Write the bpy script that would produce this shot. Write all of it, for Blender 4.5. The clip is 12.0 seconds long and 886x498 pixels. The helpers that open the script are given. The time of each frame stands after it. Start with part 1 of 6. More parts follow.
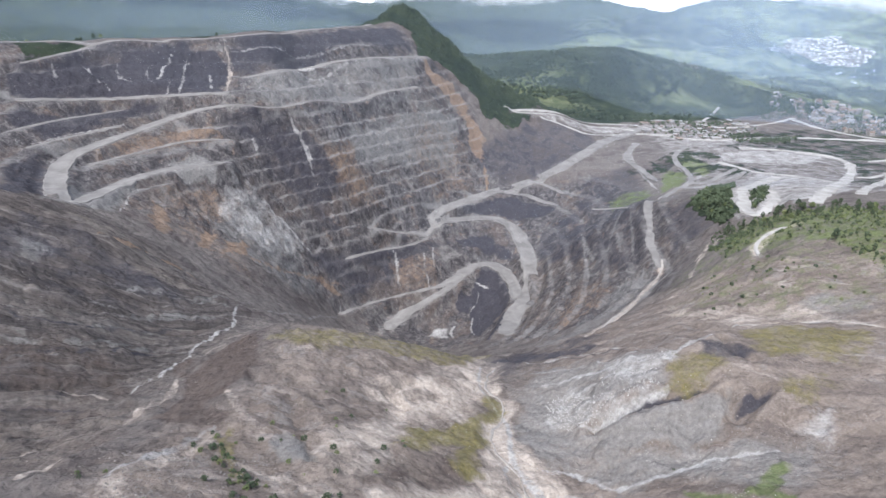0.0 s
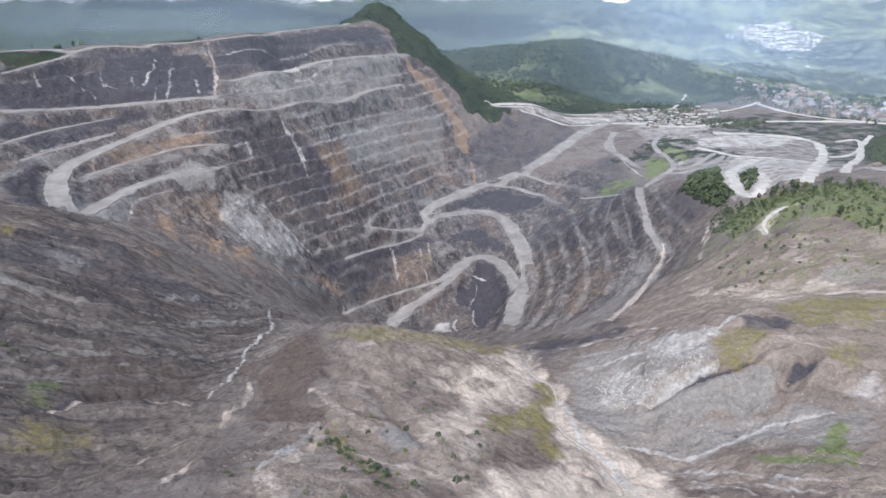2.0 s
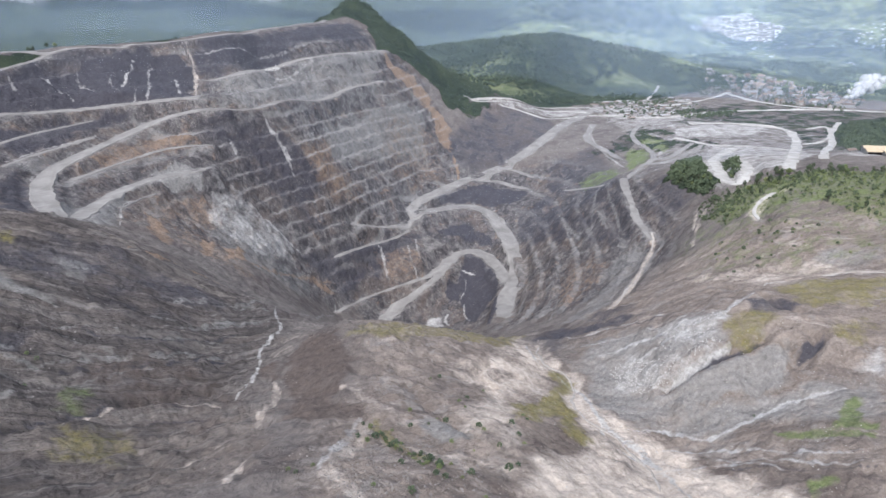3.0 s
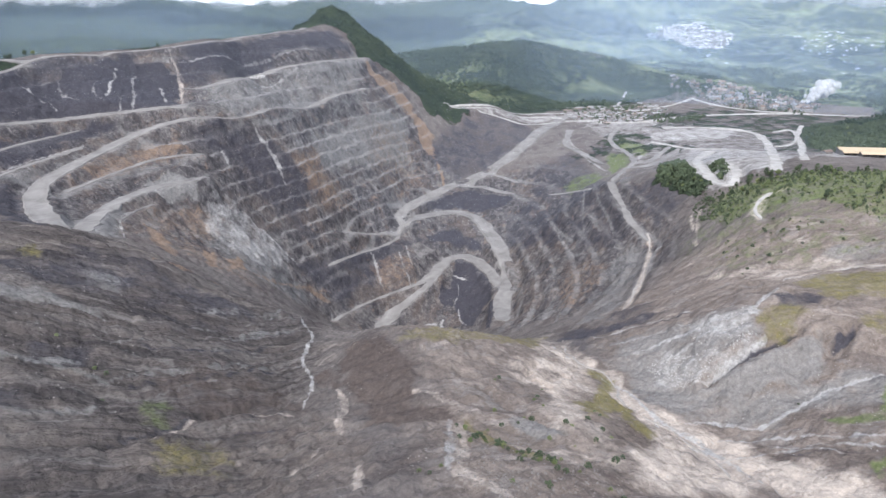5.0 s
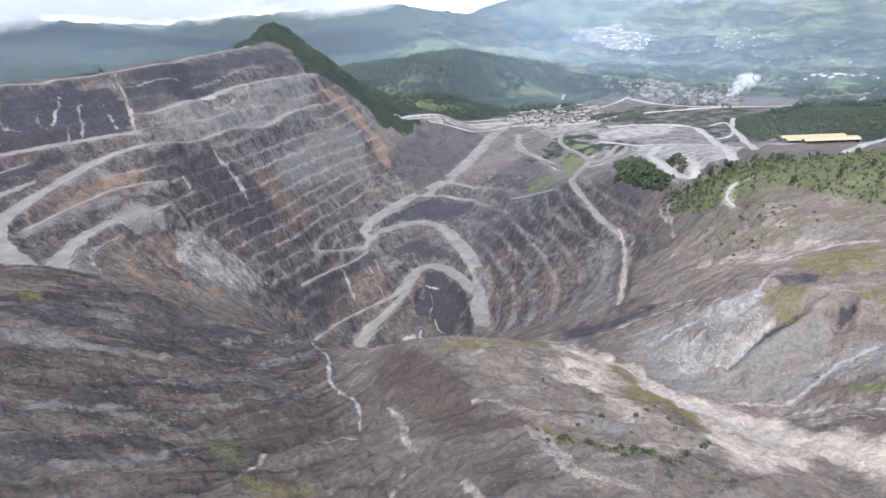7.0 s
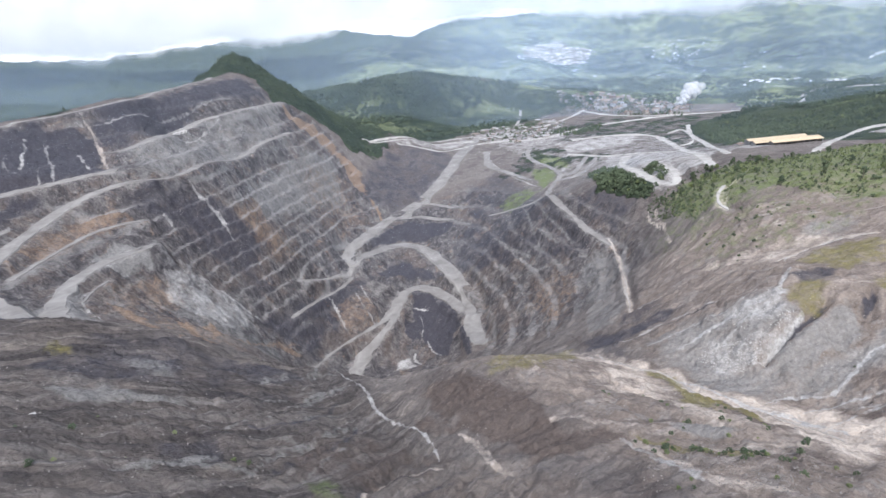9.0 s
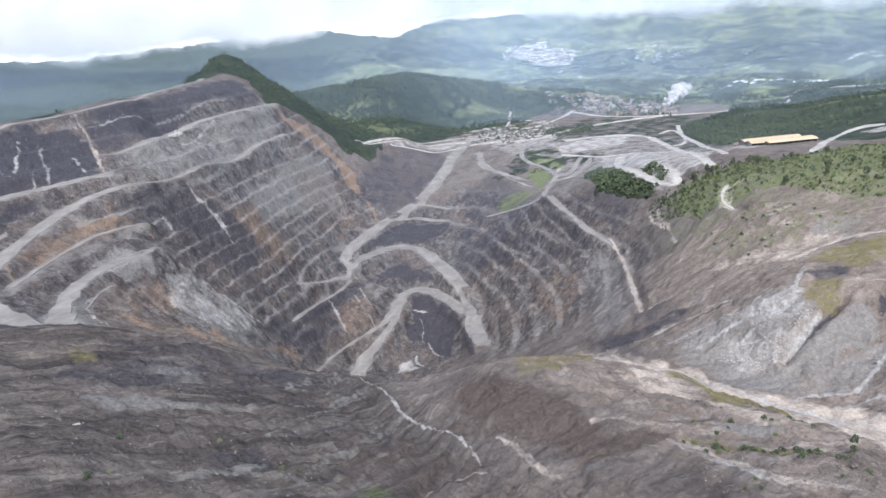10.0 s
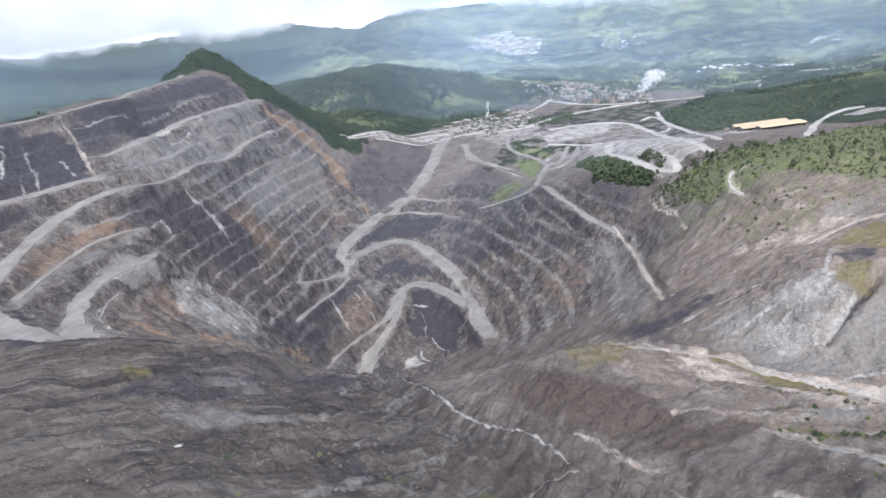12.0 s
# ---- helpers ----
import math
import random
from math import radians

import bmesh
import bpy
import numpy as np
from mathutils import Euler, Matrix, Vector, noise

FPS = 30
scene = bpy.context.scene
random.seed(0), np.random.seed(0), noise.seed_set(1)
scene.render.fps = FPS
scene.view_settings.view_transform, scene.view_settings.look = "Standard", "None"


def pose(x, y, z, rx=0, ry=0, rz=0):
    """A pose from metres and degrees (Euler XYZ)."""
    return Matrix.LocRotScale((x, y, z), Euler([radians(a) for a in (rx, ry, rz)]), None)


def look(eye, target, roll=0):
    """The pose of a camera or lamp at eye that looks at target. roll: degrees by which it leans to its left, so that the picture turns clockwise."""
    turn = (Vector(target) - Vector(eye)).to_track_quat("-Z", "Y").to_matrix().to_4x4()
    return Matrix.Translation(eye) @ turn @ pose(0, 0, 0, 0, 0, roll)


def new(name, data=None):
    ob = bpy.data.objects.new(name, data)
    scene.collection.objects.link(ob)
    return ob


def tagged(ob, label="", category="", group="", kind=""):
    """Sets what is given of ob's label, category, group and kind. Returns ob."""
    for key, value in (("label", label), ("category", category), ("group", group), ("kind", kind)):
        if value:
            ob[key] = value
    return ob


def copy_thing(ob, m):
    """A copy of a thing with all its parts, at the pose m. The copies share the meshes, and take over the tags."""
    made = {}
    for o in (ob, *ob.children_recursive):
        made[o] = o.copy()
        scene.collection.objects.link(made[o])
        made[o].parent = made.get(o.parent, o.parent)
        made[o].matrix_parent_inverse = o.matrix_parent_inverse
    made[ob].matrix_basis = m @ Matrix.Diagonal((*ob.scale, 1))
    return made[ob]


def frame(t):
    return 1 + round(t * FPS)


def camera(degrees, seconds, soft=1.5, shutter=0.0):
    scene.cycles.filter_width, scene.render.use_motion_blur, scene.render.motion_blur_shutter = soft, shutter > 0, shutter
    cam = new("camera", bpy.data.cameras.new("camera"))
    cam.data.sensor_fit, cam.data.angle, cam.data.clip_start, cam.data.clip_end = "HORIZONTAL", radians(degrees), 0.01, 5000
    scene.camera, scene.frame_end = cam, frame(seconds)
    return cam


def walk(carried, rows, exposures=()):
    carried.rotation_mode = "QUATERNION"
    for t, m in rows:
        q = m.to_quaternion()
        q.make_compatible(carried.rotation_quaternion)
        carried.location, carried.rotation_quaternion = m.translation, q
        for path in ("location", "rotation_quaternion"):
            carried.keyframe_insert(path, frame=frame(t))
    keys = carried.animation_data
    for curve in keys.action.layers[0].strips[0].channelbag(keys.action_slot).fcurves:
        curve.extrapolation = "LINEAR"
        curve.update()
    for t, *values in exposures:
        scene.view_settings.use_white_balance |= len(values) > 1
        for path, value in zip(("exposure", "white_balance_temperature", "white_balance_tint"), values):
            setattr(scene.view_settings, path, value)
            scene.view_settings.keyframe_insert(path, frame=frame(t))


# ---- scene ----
cam = camera(71.0, 12.0)

PATH = [
    (0, (0.00, 0.00, 460.00), (-0.00, 93.36, 424.17), 0.00),
    (0.5, (-13.58, -3.19, 460.74), (-13.28, 90.04, 424.59), -0.41),
    (1, (-27.62, -5.74, 461.53), (-24.39, 87.34, 425.11), -0.03),
    (1.5, (-41.59, -7.56, 462.30), (-36.81, 85.47, 425.92), -0.74),
    (2, (-55.88, -8.83, 463.06), (-49.91, 84.09, 426.58), -1.47),
    (2.5, (-69.82, -9.65, 463.74), (-62.08, 83.03, 426.98), -1.86),
    (3, (-84.11, -9.76, 464.23), (-73.60, 82.46, 427.02), -2.17),
    (3.5, (-98.42, -9.55, 464.66), (-85.73, 82.34, 427.30), -1.75),
    (5.5, (-155.48, -3.30, 467.52), (-136.48, 87.88, 431.13), -2.54),
    (6, (-169.65, 0.17, 468.42), (-148.61, 90.55, 431.17), -3.27),
    (6.5, (-183.29, 3.83, 469.34), (-159.25, 94.22, 433.97), -4.05),
    (7, (-197.14, 7.73, 470.40), (-169.58, 97.06, 434.89), -4.04),
    (9, (-251.71, 31.49, 475.64), (-216.04, 118.83, 442.46), -6.29),
    (9.5, (-264.49, 38.29, 477.12), (-227.16, 124.78, 443.54), -6.33),
    (10, (-276.96, 45.63, 478.83), (-238.63, 131.76, 445.48), -6.16),
    (10.5, (-288.99, 53.19, 480.76), (-247.98, 138.36, 448.13), -6.50),
    (11, (-300.94, 61.20, 482.83), (-256.75, 145.04, 450.91), -6.24),
    (11.5, (-312.38, 69.62, 484.84), (-267.68, 152.56, 451.33), -6.51),
    (12, (-323.76, 78.20, 486.92), (-280.76, 161.29, 451.60), -7.03),
]
walk(cam, [(t, look(eye, target, roll)) for t, eye, target, roll in PATH], exposures=[(0, 0.72, 6060, 11), (12, 0.72, 6060, 11)])

# ---- daylight: high sun through broken cloud ----
SUN_ELEVATION, SUN_ROTATION = radians(54), radians(205)
world = bpy.data.worlds.new("sky")
scene.world = world
world.use_nodes = True
wn, wl = world.node_tree.nodes, world.node_tree.links
wn.clear()
sky = wn.new("ShaderNodeTexSky")
sky.sky_type, sky.sun_disc = "NISHITA", False
sky.sun_elevation, sky.sun_rotation, sky.dust_density, sky.ozone_density = SUN_ELEVATION, SUN_ROTATION, 0.6, 2.0
clear, overcast, blend, world_out = wn.new("ShaderNodeBackground"), wn.new("ShaderNodeBackground"), wn.new("ShaderNodeMixShader"), wn.new("ShaderNodeOutputWorld")
clear.inputs["Strength"].default_value = 0.12
wl.new(sky.outputs[0], clear.inputs[0])
# broken cloud over the whole sky
coord, stretch, puffs, tone, cover, shade = (wn.new("ShaderNode" + n) for n in ("TexCoord", "Mapping", "TexNoise", "MapRange", "MapRange", "Mix"))
stretch.inputs["Scale"].default_value = (1.0, 1.0, 3.0)
puffs.inputs["Scale"].default_value, puffs.inputs["Detail"].default_value, puffs.inputs["Roughness"].default_value = 2.6, 7.0, 0.58
wl.new(coord.outputs["Generated"], stretch.inputs[0])
wl.new(stretch.outputs[0], puffs.inputs["Vector"])
wl.new(puffs.outputs["Fac"], tone.inputs[0])
# cloud closes up towards the horizon, where its layers stand behind one another
split, rise, sum_ = wn.new("ShaderNodeSeparateXYZ"), wn.new("ShaderNodeMapRange"), wn.new("ShaderNodeMath")
rise.inputs[1].default_value, rise.inputs[2].default_value, rise.inputs[3].default_value, rise.inputs[4].default_value = 0.08, 0.5, 0.22, -0.06
wl.new(coord.outputs["Generated"], split.inputs[0])
wl.new(split.outputs[2], rise.inputs[0])
wl.new(puffs.outputs["Fac"], sum_.inputs[0])
wl.new(rise.outputs[0], sum_.inputs[1])
wl.new(sum_.outputs[0], cover.inputs[0])
cover.inputs[1].default_value, cover.inputs[2].default_value = 0.4, 0.6
tone.inputs[1].default_value, tone.inputs[2].default_value = 0.42, 0.68
shade.data_type = "RGBA"
shade.inputs[6].default_value, shade.inputs[7].default_value = (1.15, 1.15, 1.15, 1), (0.62, 0.645, 0.69, 1)
wl.new(tone.outputs[0], shade.inputs[0])
wl.new(shade.outputs[2], overcast.inputs[0])
overcast.inputs["Strength"].default_value = 1.12
wl.new(cover.outputs[0], blend.inputs[0])
wl.new(clear.outputs[0], blend.inputs[1])
wl.new(overcast.outputs[0], blend.inputs[2])
wl.new(blend.outputs[0], world_out.inputs[0])
sun = new("sun", bpy.data.lights.new("sun", "SUN"))
sun.data.energy, sun.data.angle, sun.data.color = 3.4, radians(1.5), (1.0, 0.935, 0.845)
sun.rotation_euler = (Vector((math.sin(SUN_ROTATION) * math.cos(SUN_ELEVATION), math.cos(SUN_ROTATION) * math.cos(SUN_ELEVATION), math.sin(SUN_ELEVATION)))).to_track_quat("Z", "Y").to_euler()


# ---- landform plan: named lines of the land, metres ----
LAND = {
    "landslide_brow": [(-560, 180, 400), (-420, 250, 375), (-337, 273, 356), (-330, 307, 341), (-362, 415, 326), (-347, 473, 320), (-350, 538, 298)],
    "landslide_slope": [(-308, 267, 338), (-273, 309, 311), (-236, 277, 296), (-217, 311, 286), (-309, 419, 306), (-263, 407, 287), (-274, 464, 290), (-260, 447, 274), (-219, 407, 255), (-224, 430, 260)],
    "west_gully": [(-165, 200, 292), (-148, 250, 274), (-163, 277, 268), (-172, 340, 250), (-173, 382, 240), (-164, 420, 231), (-180, 480, 223), (-185, 560, 180), (-170, 680, 110)],
    "spur_crest": [(-110, 60, 340), (-100, 120, 326), (-91, 170, 312), (-73, 184, 298), (-65, 211, 290), (-92, 259, 285), (-97, 297, 278), (-98, 337, 272), (-110, 395, 250)],
    "spur_east": [(-37, 172, 296), (2, 240, 255), (-41, 193, 293), (-59, 279, 266), (-18, 347, 242), (-23, 339, 243), (-20, 420, 215)],
    "spur_west": [(-136, 415, 232), (-137, 277, 270), (-128, 202, 299), (-145, 290, 269)],
    "east_creek": [(60, 120, 262), (30, 180, 257), (13, 217, 252), (30, 270, 235), (25, 330, 223), (32, 404, 203), (40, 480, 170), (45, 600, 100)],
    "fan_side": [(57, 253, 231), (85, 250, 233), (53, 283, 230), (100, 273, 241), (89, 277, 233), (132, 268, 244), (132, 212, 259), (186, 250, 263), (260, 150, 300)],
    "slab": [(68, 326, 226), (84, 303, 233), (90, 321, 241), (109, 297, 256), (142, 311, 265), (168, 340, 271), (162, 278, 263), (185, 295, 272)],
    "east_slope": [(227, 330, 274), (237, 383, 260), (201, 417, 246), (187, 457, 228), (124, 483, 192), (217, 545, 205), (234, 465, 251), (278, 380, 272), (270, 431, 273), (350, 300, 300)],
    "wooded_brow": [(265, 519, 253), (259, 580, 224), (293, 530, 270), (304, 441, 280), (326, 521, 283), (353, 494, 292), (363, 449, 292), (458, 575, 276), (520, 430, 296)],
    "pond_flats": [(341, 654, 245), (392, 665, 262), (331, 760, 225), (386, 811, 233), (556, 726, 257), (722, 638, 255), (555, 1233, 203), (671, 1092, 197), (1003, 949, 208), (1037, 889, 245)],
    "creek_side": [(314, 923, 191), (322, 934, 173), (228, 699, 164), (249, 901, 152), (165, 745, 109), (187, 928, 96), (248, 663, 172)],
    "pit_floor": [(93, 790, 39), (119, 868, 47), (63, 940, 38), (58, 878, 14), (-33, 836, -1), (-94, 883, 37), (-151, 820, 43), (0, 760, 10), (60, 720, 50)],
    "pit_roads": [(201, 1097, 127), (192, 1069, 117), (128, 1089, 118), (151, 987, 76), (55, 1062, 110), (8, 1142, 156), (-19, 935, 65), (-71, 1004, 113)],
    "wall_foot": [(-202, 842, 123), (-125, 919, 108), (-142, 970, 176), (-69, 1056, 168), (66, 1218, 201), (-302, 782, 217), (-230, 700, 170)],
    "bench_wall": [(-251, 917, 241), (-176, 982, 237), (-75, 1120, 236), (-40, 1196, 305), (-57, 1199, 310), (-209, 1050, 330), (-298, 956, 328), (-121, 1175, 351), (-249, 1133, 363), (-341, 1049, 362), (-398, 1042, 382)],
    "amphitheatre": [(-451, 700, 284), (-374, 750, 266), (-476, 759, 304), (-306, 833, 263), (-429, 862, 308), (-376, 876, 297), (-498, 965, 367), (-535, 859, 351), (-560, 640, 330)],
    "rim": [(-700, 900, 418), (-640, 939, 419), (-580, 978, 419), (-523, 1012, 419), (-482, 1036, 418), (-440, 1060, 418), (-409, 1073, 417), (-382, 1084, 418), (-355, 1095, 420), (-321, 1109, 422), (-294, 1145, 425), (-262, 1188, 428), (-230, 1230, 429), (-208, 1278, 430), (-185, 1326, 431), (-150, 1400, 434), (-135, 1555, 430)],
    "rim_plateau": [(-900, 1200, 320), (-620, 1060, 376), (-500, 1200, 335), (-400, 1180, 365), (-300, 1270, 372), (-330, 1500, 330), (-700, 1700, 280)],
    "peak": [(-80, 1506, 472)],
    "peak_ridge": [(-20, 1520, 425), (40, 1500, 370), (110, 1450, 310), (173, 1293, 192), (243, 1421, 253)],
    "town_flats": [(266, 1174, 168), (357, 1428, 197), (500, 1520, 200), (575, 1520, 202), (760, 1751, 204), (582, 1802, 203), (1150, 1553, 181), (1500, 1200, 190), (1700, 1900, 185)],
    "middle_hill": [(250, 2150, 325), (410, 1980, 350), (530, 1950, 340), (650, 1930, 305), (780, 1900, 255), (486, 2742, 245)],
    "west_mountain": [(-2750, 2061, 580), (-2425, 2556, 620), (-1951, 2913, 620), (-1404, 3136, 605), (-972, 3329, 570), (-637, 3495, 505), (-1399, 2195, 400)],
    "flat_ridge": [(-27, 3527, 405), (270, 3454, 432), (672, 3329, 438), (1012, 3224, 425), (1384, 3175, 390)],
    "far_range": [(-4133, 2330, 600), (-3171, 3630, 600), (-1757, 4446, 540), (-559, 4712, 490), (259, 4712, 540), (987, 4590, 535), (1761, 4323, 528), (2478, 3926, 490), (3114, 3410, 460), (3746, 2658, 450), (4266, 1637, 460)],
    "far_valley": [(2012, 3329, 286), (1850, 3060, 228), (2150, 3560, 350), (2479, 3465, 348), (1492, 4457, 398), (900, 3900, 330), (3200, 2300, 290), (2600, 1600, 230), (3400, 400, 330), (1500, 300, 330), (1600, 2700, 230), (-700, 2300, 330)],
    "hill_foot": [(170, 1690, 225), (330, 1630, 205), (480, 1720, 205), (650, 1760, 205), (880, 1810, 250), (120, 1780, 250)],
    "behind": [(0, -600, 330), (900, -500, 350), (-900, -300, 420), (-1200, 700, 420), (0, -3000, 400), (3000, -2500, 400), (-3500, 500, 430)],
}

# ---- plan of roads and streams: width, line ----
ROADS = {
    "haul_road": (24, [(497, 1511), (410, 1422), (322, 1300), (263, 1233), (214, 1197), (170, 1171), (128, 1153), (93, 1140), (58, 1123), (24, 1098), (-1, 1070), (-14, 1049), (-9, 1038), (15, 1050), (41, 1064), (73, 1072), (104, 1069), (123, 1055), (134, 1027), (143, 991), (144, 945), (137, 891), (126, 854), (108, 828), (94, 785), (85, 745)]),
    "pit_loop": (20, [(118, 865), (115, 902), (111, 934), (99, 966), (82, 979), (60, 978), (41, 963), (19, 935), (3, 916), (-17, 898), (-40, 885), (-64, 866), (-86, 831)]),
    "pit_track": (5, [(-151, 822), (-127, 848), (-111, 870), (-76, 892), (-39, 904), (3, 919)]),
    "wall_track": (9, [(-15, 1028), (-38, 1011), (-72, 993), (-101, 966), (-117, 960)]),
    "lower_track": (6, [(-25, 1007), (-44, 987), (-73, 962), (-109, 929), (-151, 890)]),
    "stub_road": (10, [(126, 1140), (162, 1131), (186, 1109), (206, 1095)]),
    "stub_track": (7, [(186, 1168), (209, 1143), (225, 1118)]),
    "amphitheatre_road": (20, [(-298, 959), (-324, 948), (-347, 938), (-378, 920), (-408, 888), (-430, 843), (-444, 797), (-455, 759), (-456, 731), (-447, 701), (-415, 643), (-375, 584)]),
    "upper_bench_road": (20, [(-555, 823), (-538, 848), (-510, 879), (-480, 910), (-443, 935), (-402, 956), (-327, 981)]),
    "wall_bench_road": (10, [(-313, 950), (-284, 965), (-252, 996), (-193, 1061), (-122, 1148), (-49, 1223)]),
    "rim_road": (9, [(-700, 902), (-580, 979), (-523, 1013), (-440, 1061), (-355, 1096), (-321, 1110), (-294, 1146), (-226, 1238), (-185, 1326), (-150, 1398)]),
    "rim_track": (9, [(-587, 897), (-570, 933), (-549, 968), (-525, 1006), (-493, 1032), (-450, 1044)]),
    "bench_top": (16, [(-326, 1041), (-280, 1056), (-246, 1132), (-199, 1160), (-151, 1184), (-101, 1245), (-40, 1330)]),
    "plateau_road": (17, [(-303, 842), (-321, 826), (-340, 814), (-356, 800), (-373, 767), (-387, 724), (-389, 677), (-372, 603)]),
    "amph_bench_a": (6, [(-432, 740), (-407, 793), (-381, 841), (-346, 873), (-306, 895)]),
    "amph_bench_b": (6, [(-524, 756), (-511, 800), (-491, 845), (-454, 897)]),
    "amph_bench_c": (6, [(-496, 732), (-485, 767), (-466, 814), (-443, 860)]),
    "plateau_edge": (3, [(-368, 703), (-363, 735), (-349, 770)]),
    "yard_loop": (7, [(213, 1381), (253, 1378), (290, 1369), (316, 1359), (371, 1419), (432, 1429)]),
    "yard_back": (8, [(133, 1375), (189, 1401), (243, 1416), (382, 1535), (459, 1541), (489, 1487)]),
    "yard_mid": (9, [(158, 1374), (267, 1410), (400, 1506), (450, 1462)]),
    "link_road": (9, [(505, 1282), (459, 1219), (446, 1170), (447, 1119), (441, 1069), (417, 1027), (382, 1007), (357, 985)]),
    "link_east": (8, [(423, 1035), (446, 1021), (489, 1059), (527, 1093)]),
    "link_east2": (9, [(399, 1021), (428, 997), (473, 1011), (530, 1063)]),
    "link_west": (11, [(421, 1338), (362, 1228), (373, 1179), (380, 1134), (383, 1085)]),
    "creek_road": (9, [(353, 980), (301, 881), (284, 812), (267, 749), (258, 707), (255, 673)]),
    "spur_track": (5, [(348, 986), (317, 986), (285, 1015), (259, 1036)]),
    "town_stub": (9, [(770, 1761), (716, 1680), (657, 1596)]),
    "town_road": (10, [(494, 1627), (560, 1615), (625, 1599), (656, 1501), (724, 1519), (853, 1588), (907, 1619)]),
    "town_main": (11, [(895, 1602), (919, 1513), (975, 1434), (1073, 1361), (1168, 1271)]),
    "town_low": (12, [(443, 1434), (495, 1410), (541, 1350), (595, 1331), (776, 1409), (907, 1403), (1014, 1387), (1073, 1361)]),
    "pond_road": (12, [(549, 994), (493, 945), (407, 824), (362, 719), (344, 659), (357, 660), (384, 694), (412, 748)]),
    "yard_outer": (12, [(597, 1242), (702, 1248), (768, 1185), (735, 1087), (607, 912), (449, 707), (403, 644)]),
    "yard_south": (9, [(518, 1147), (536, 1095), (540, 1052), (578, 1008), (586, 923), (553, 819)]),
    "yard_east_loop": (6, [(804, 1156), (860, 1176), (841, 1133), (779, 1051), (687, 966), (660, 969)]),
    "shed_road": (9, [(924, 1215), (800, 1085), (721, 971), (537, 764), (483, 692)]),
    "far_road": (10, [(1276, 1269), (1304, 1220), (1364, 1230), (1463, 1318), (1565, 1359), (1613, 1319), (1608, 1134)]),
    "east_road": (8, [(500, 570), (728, 686), (793, 691), (827, 670)]),
    "bare_track": (3.5, [(321, 548), (294, 535), (277, 516), (271, 497)]),
}
STREAMS = {
    "right_creek": (1.2, [(263, 689), (255, 668), (236, 635), (205, 588), (161, 527), (121, 475)]),
    "hill_stream": (1.2, [(200, 378), (225, 379), (247, 374), (262, 364), (273, 345)]),
    "east_creek": (0.9, [(40, 421), (35, 398), (27, 364), (39, 348), (38, 330), (24, 293), (34, 272), (40, 250), (45, 225), (40, 205)]),
}
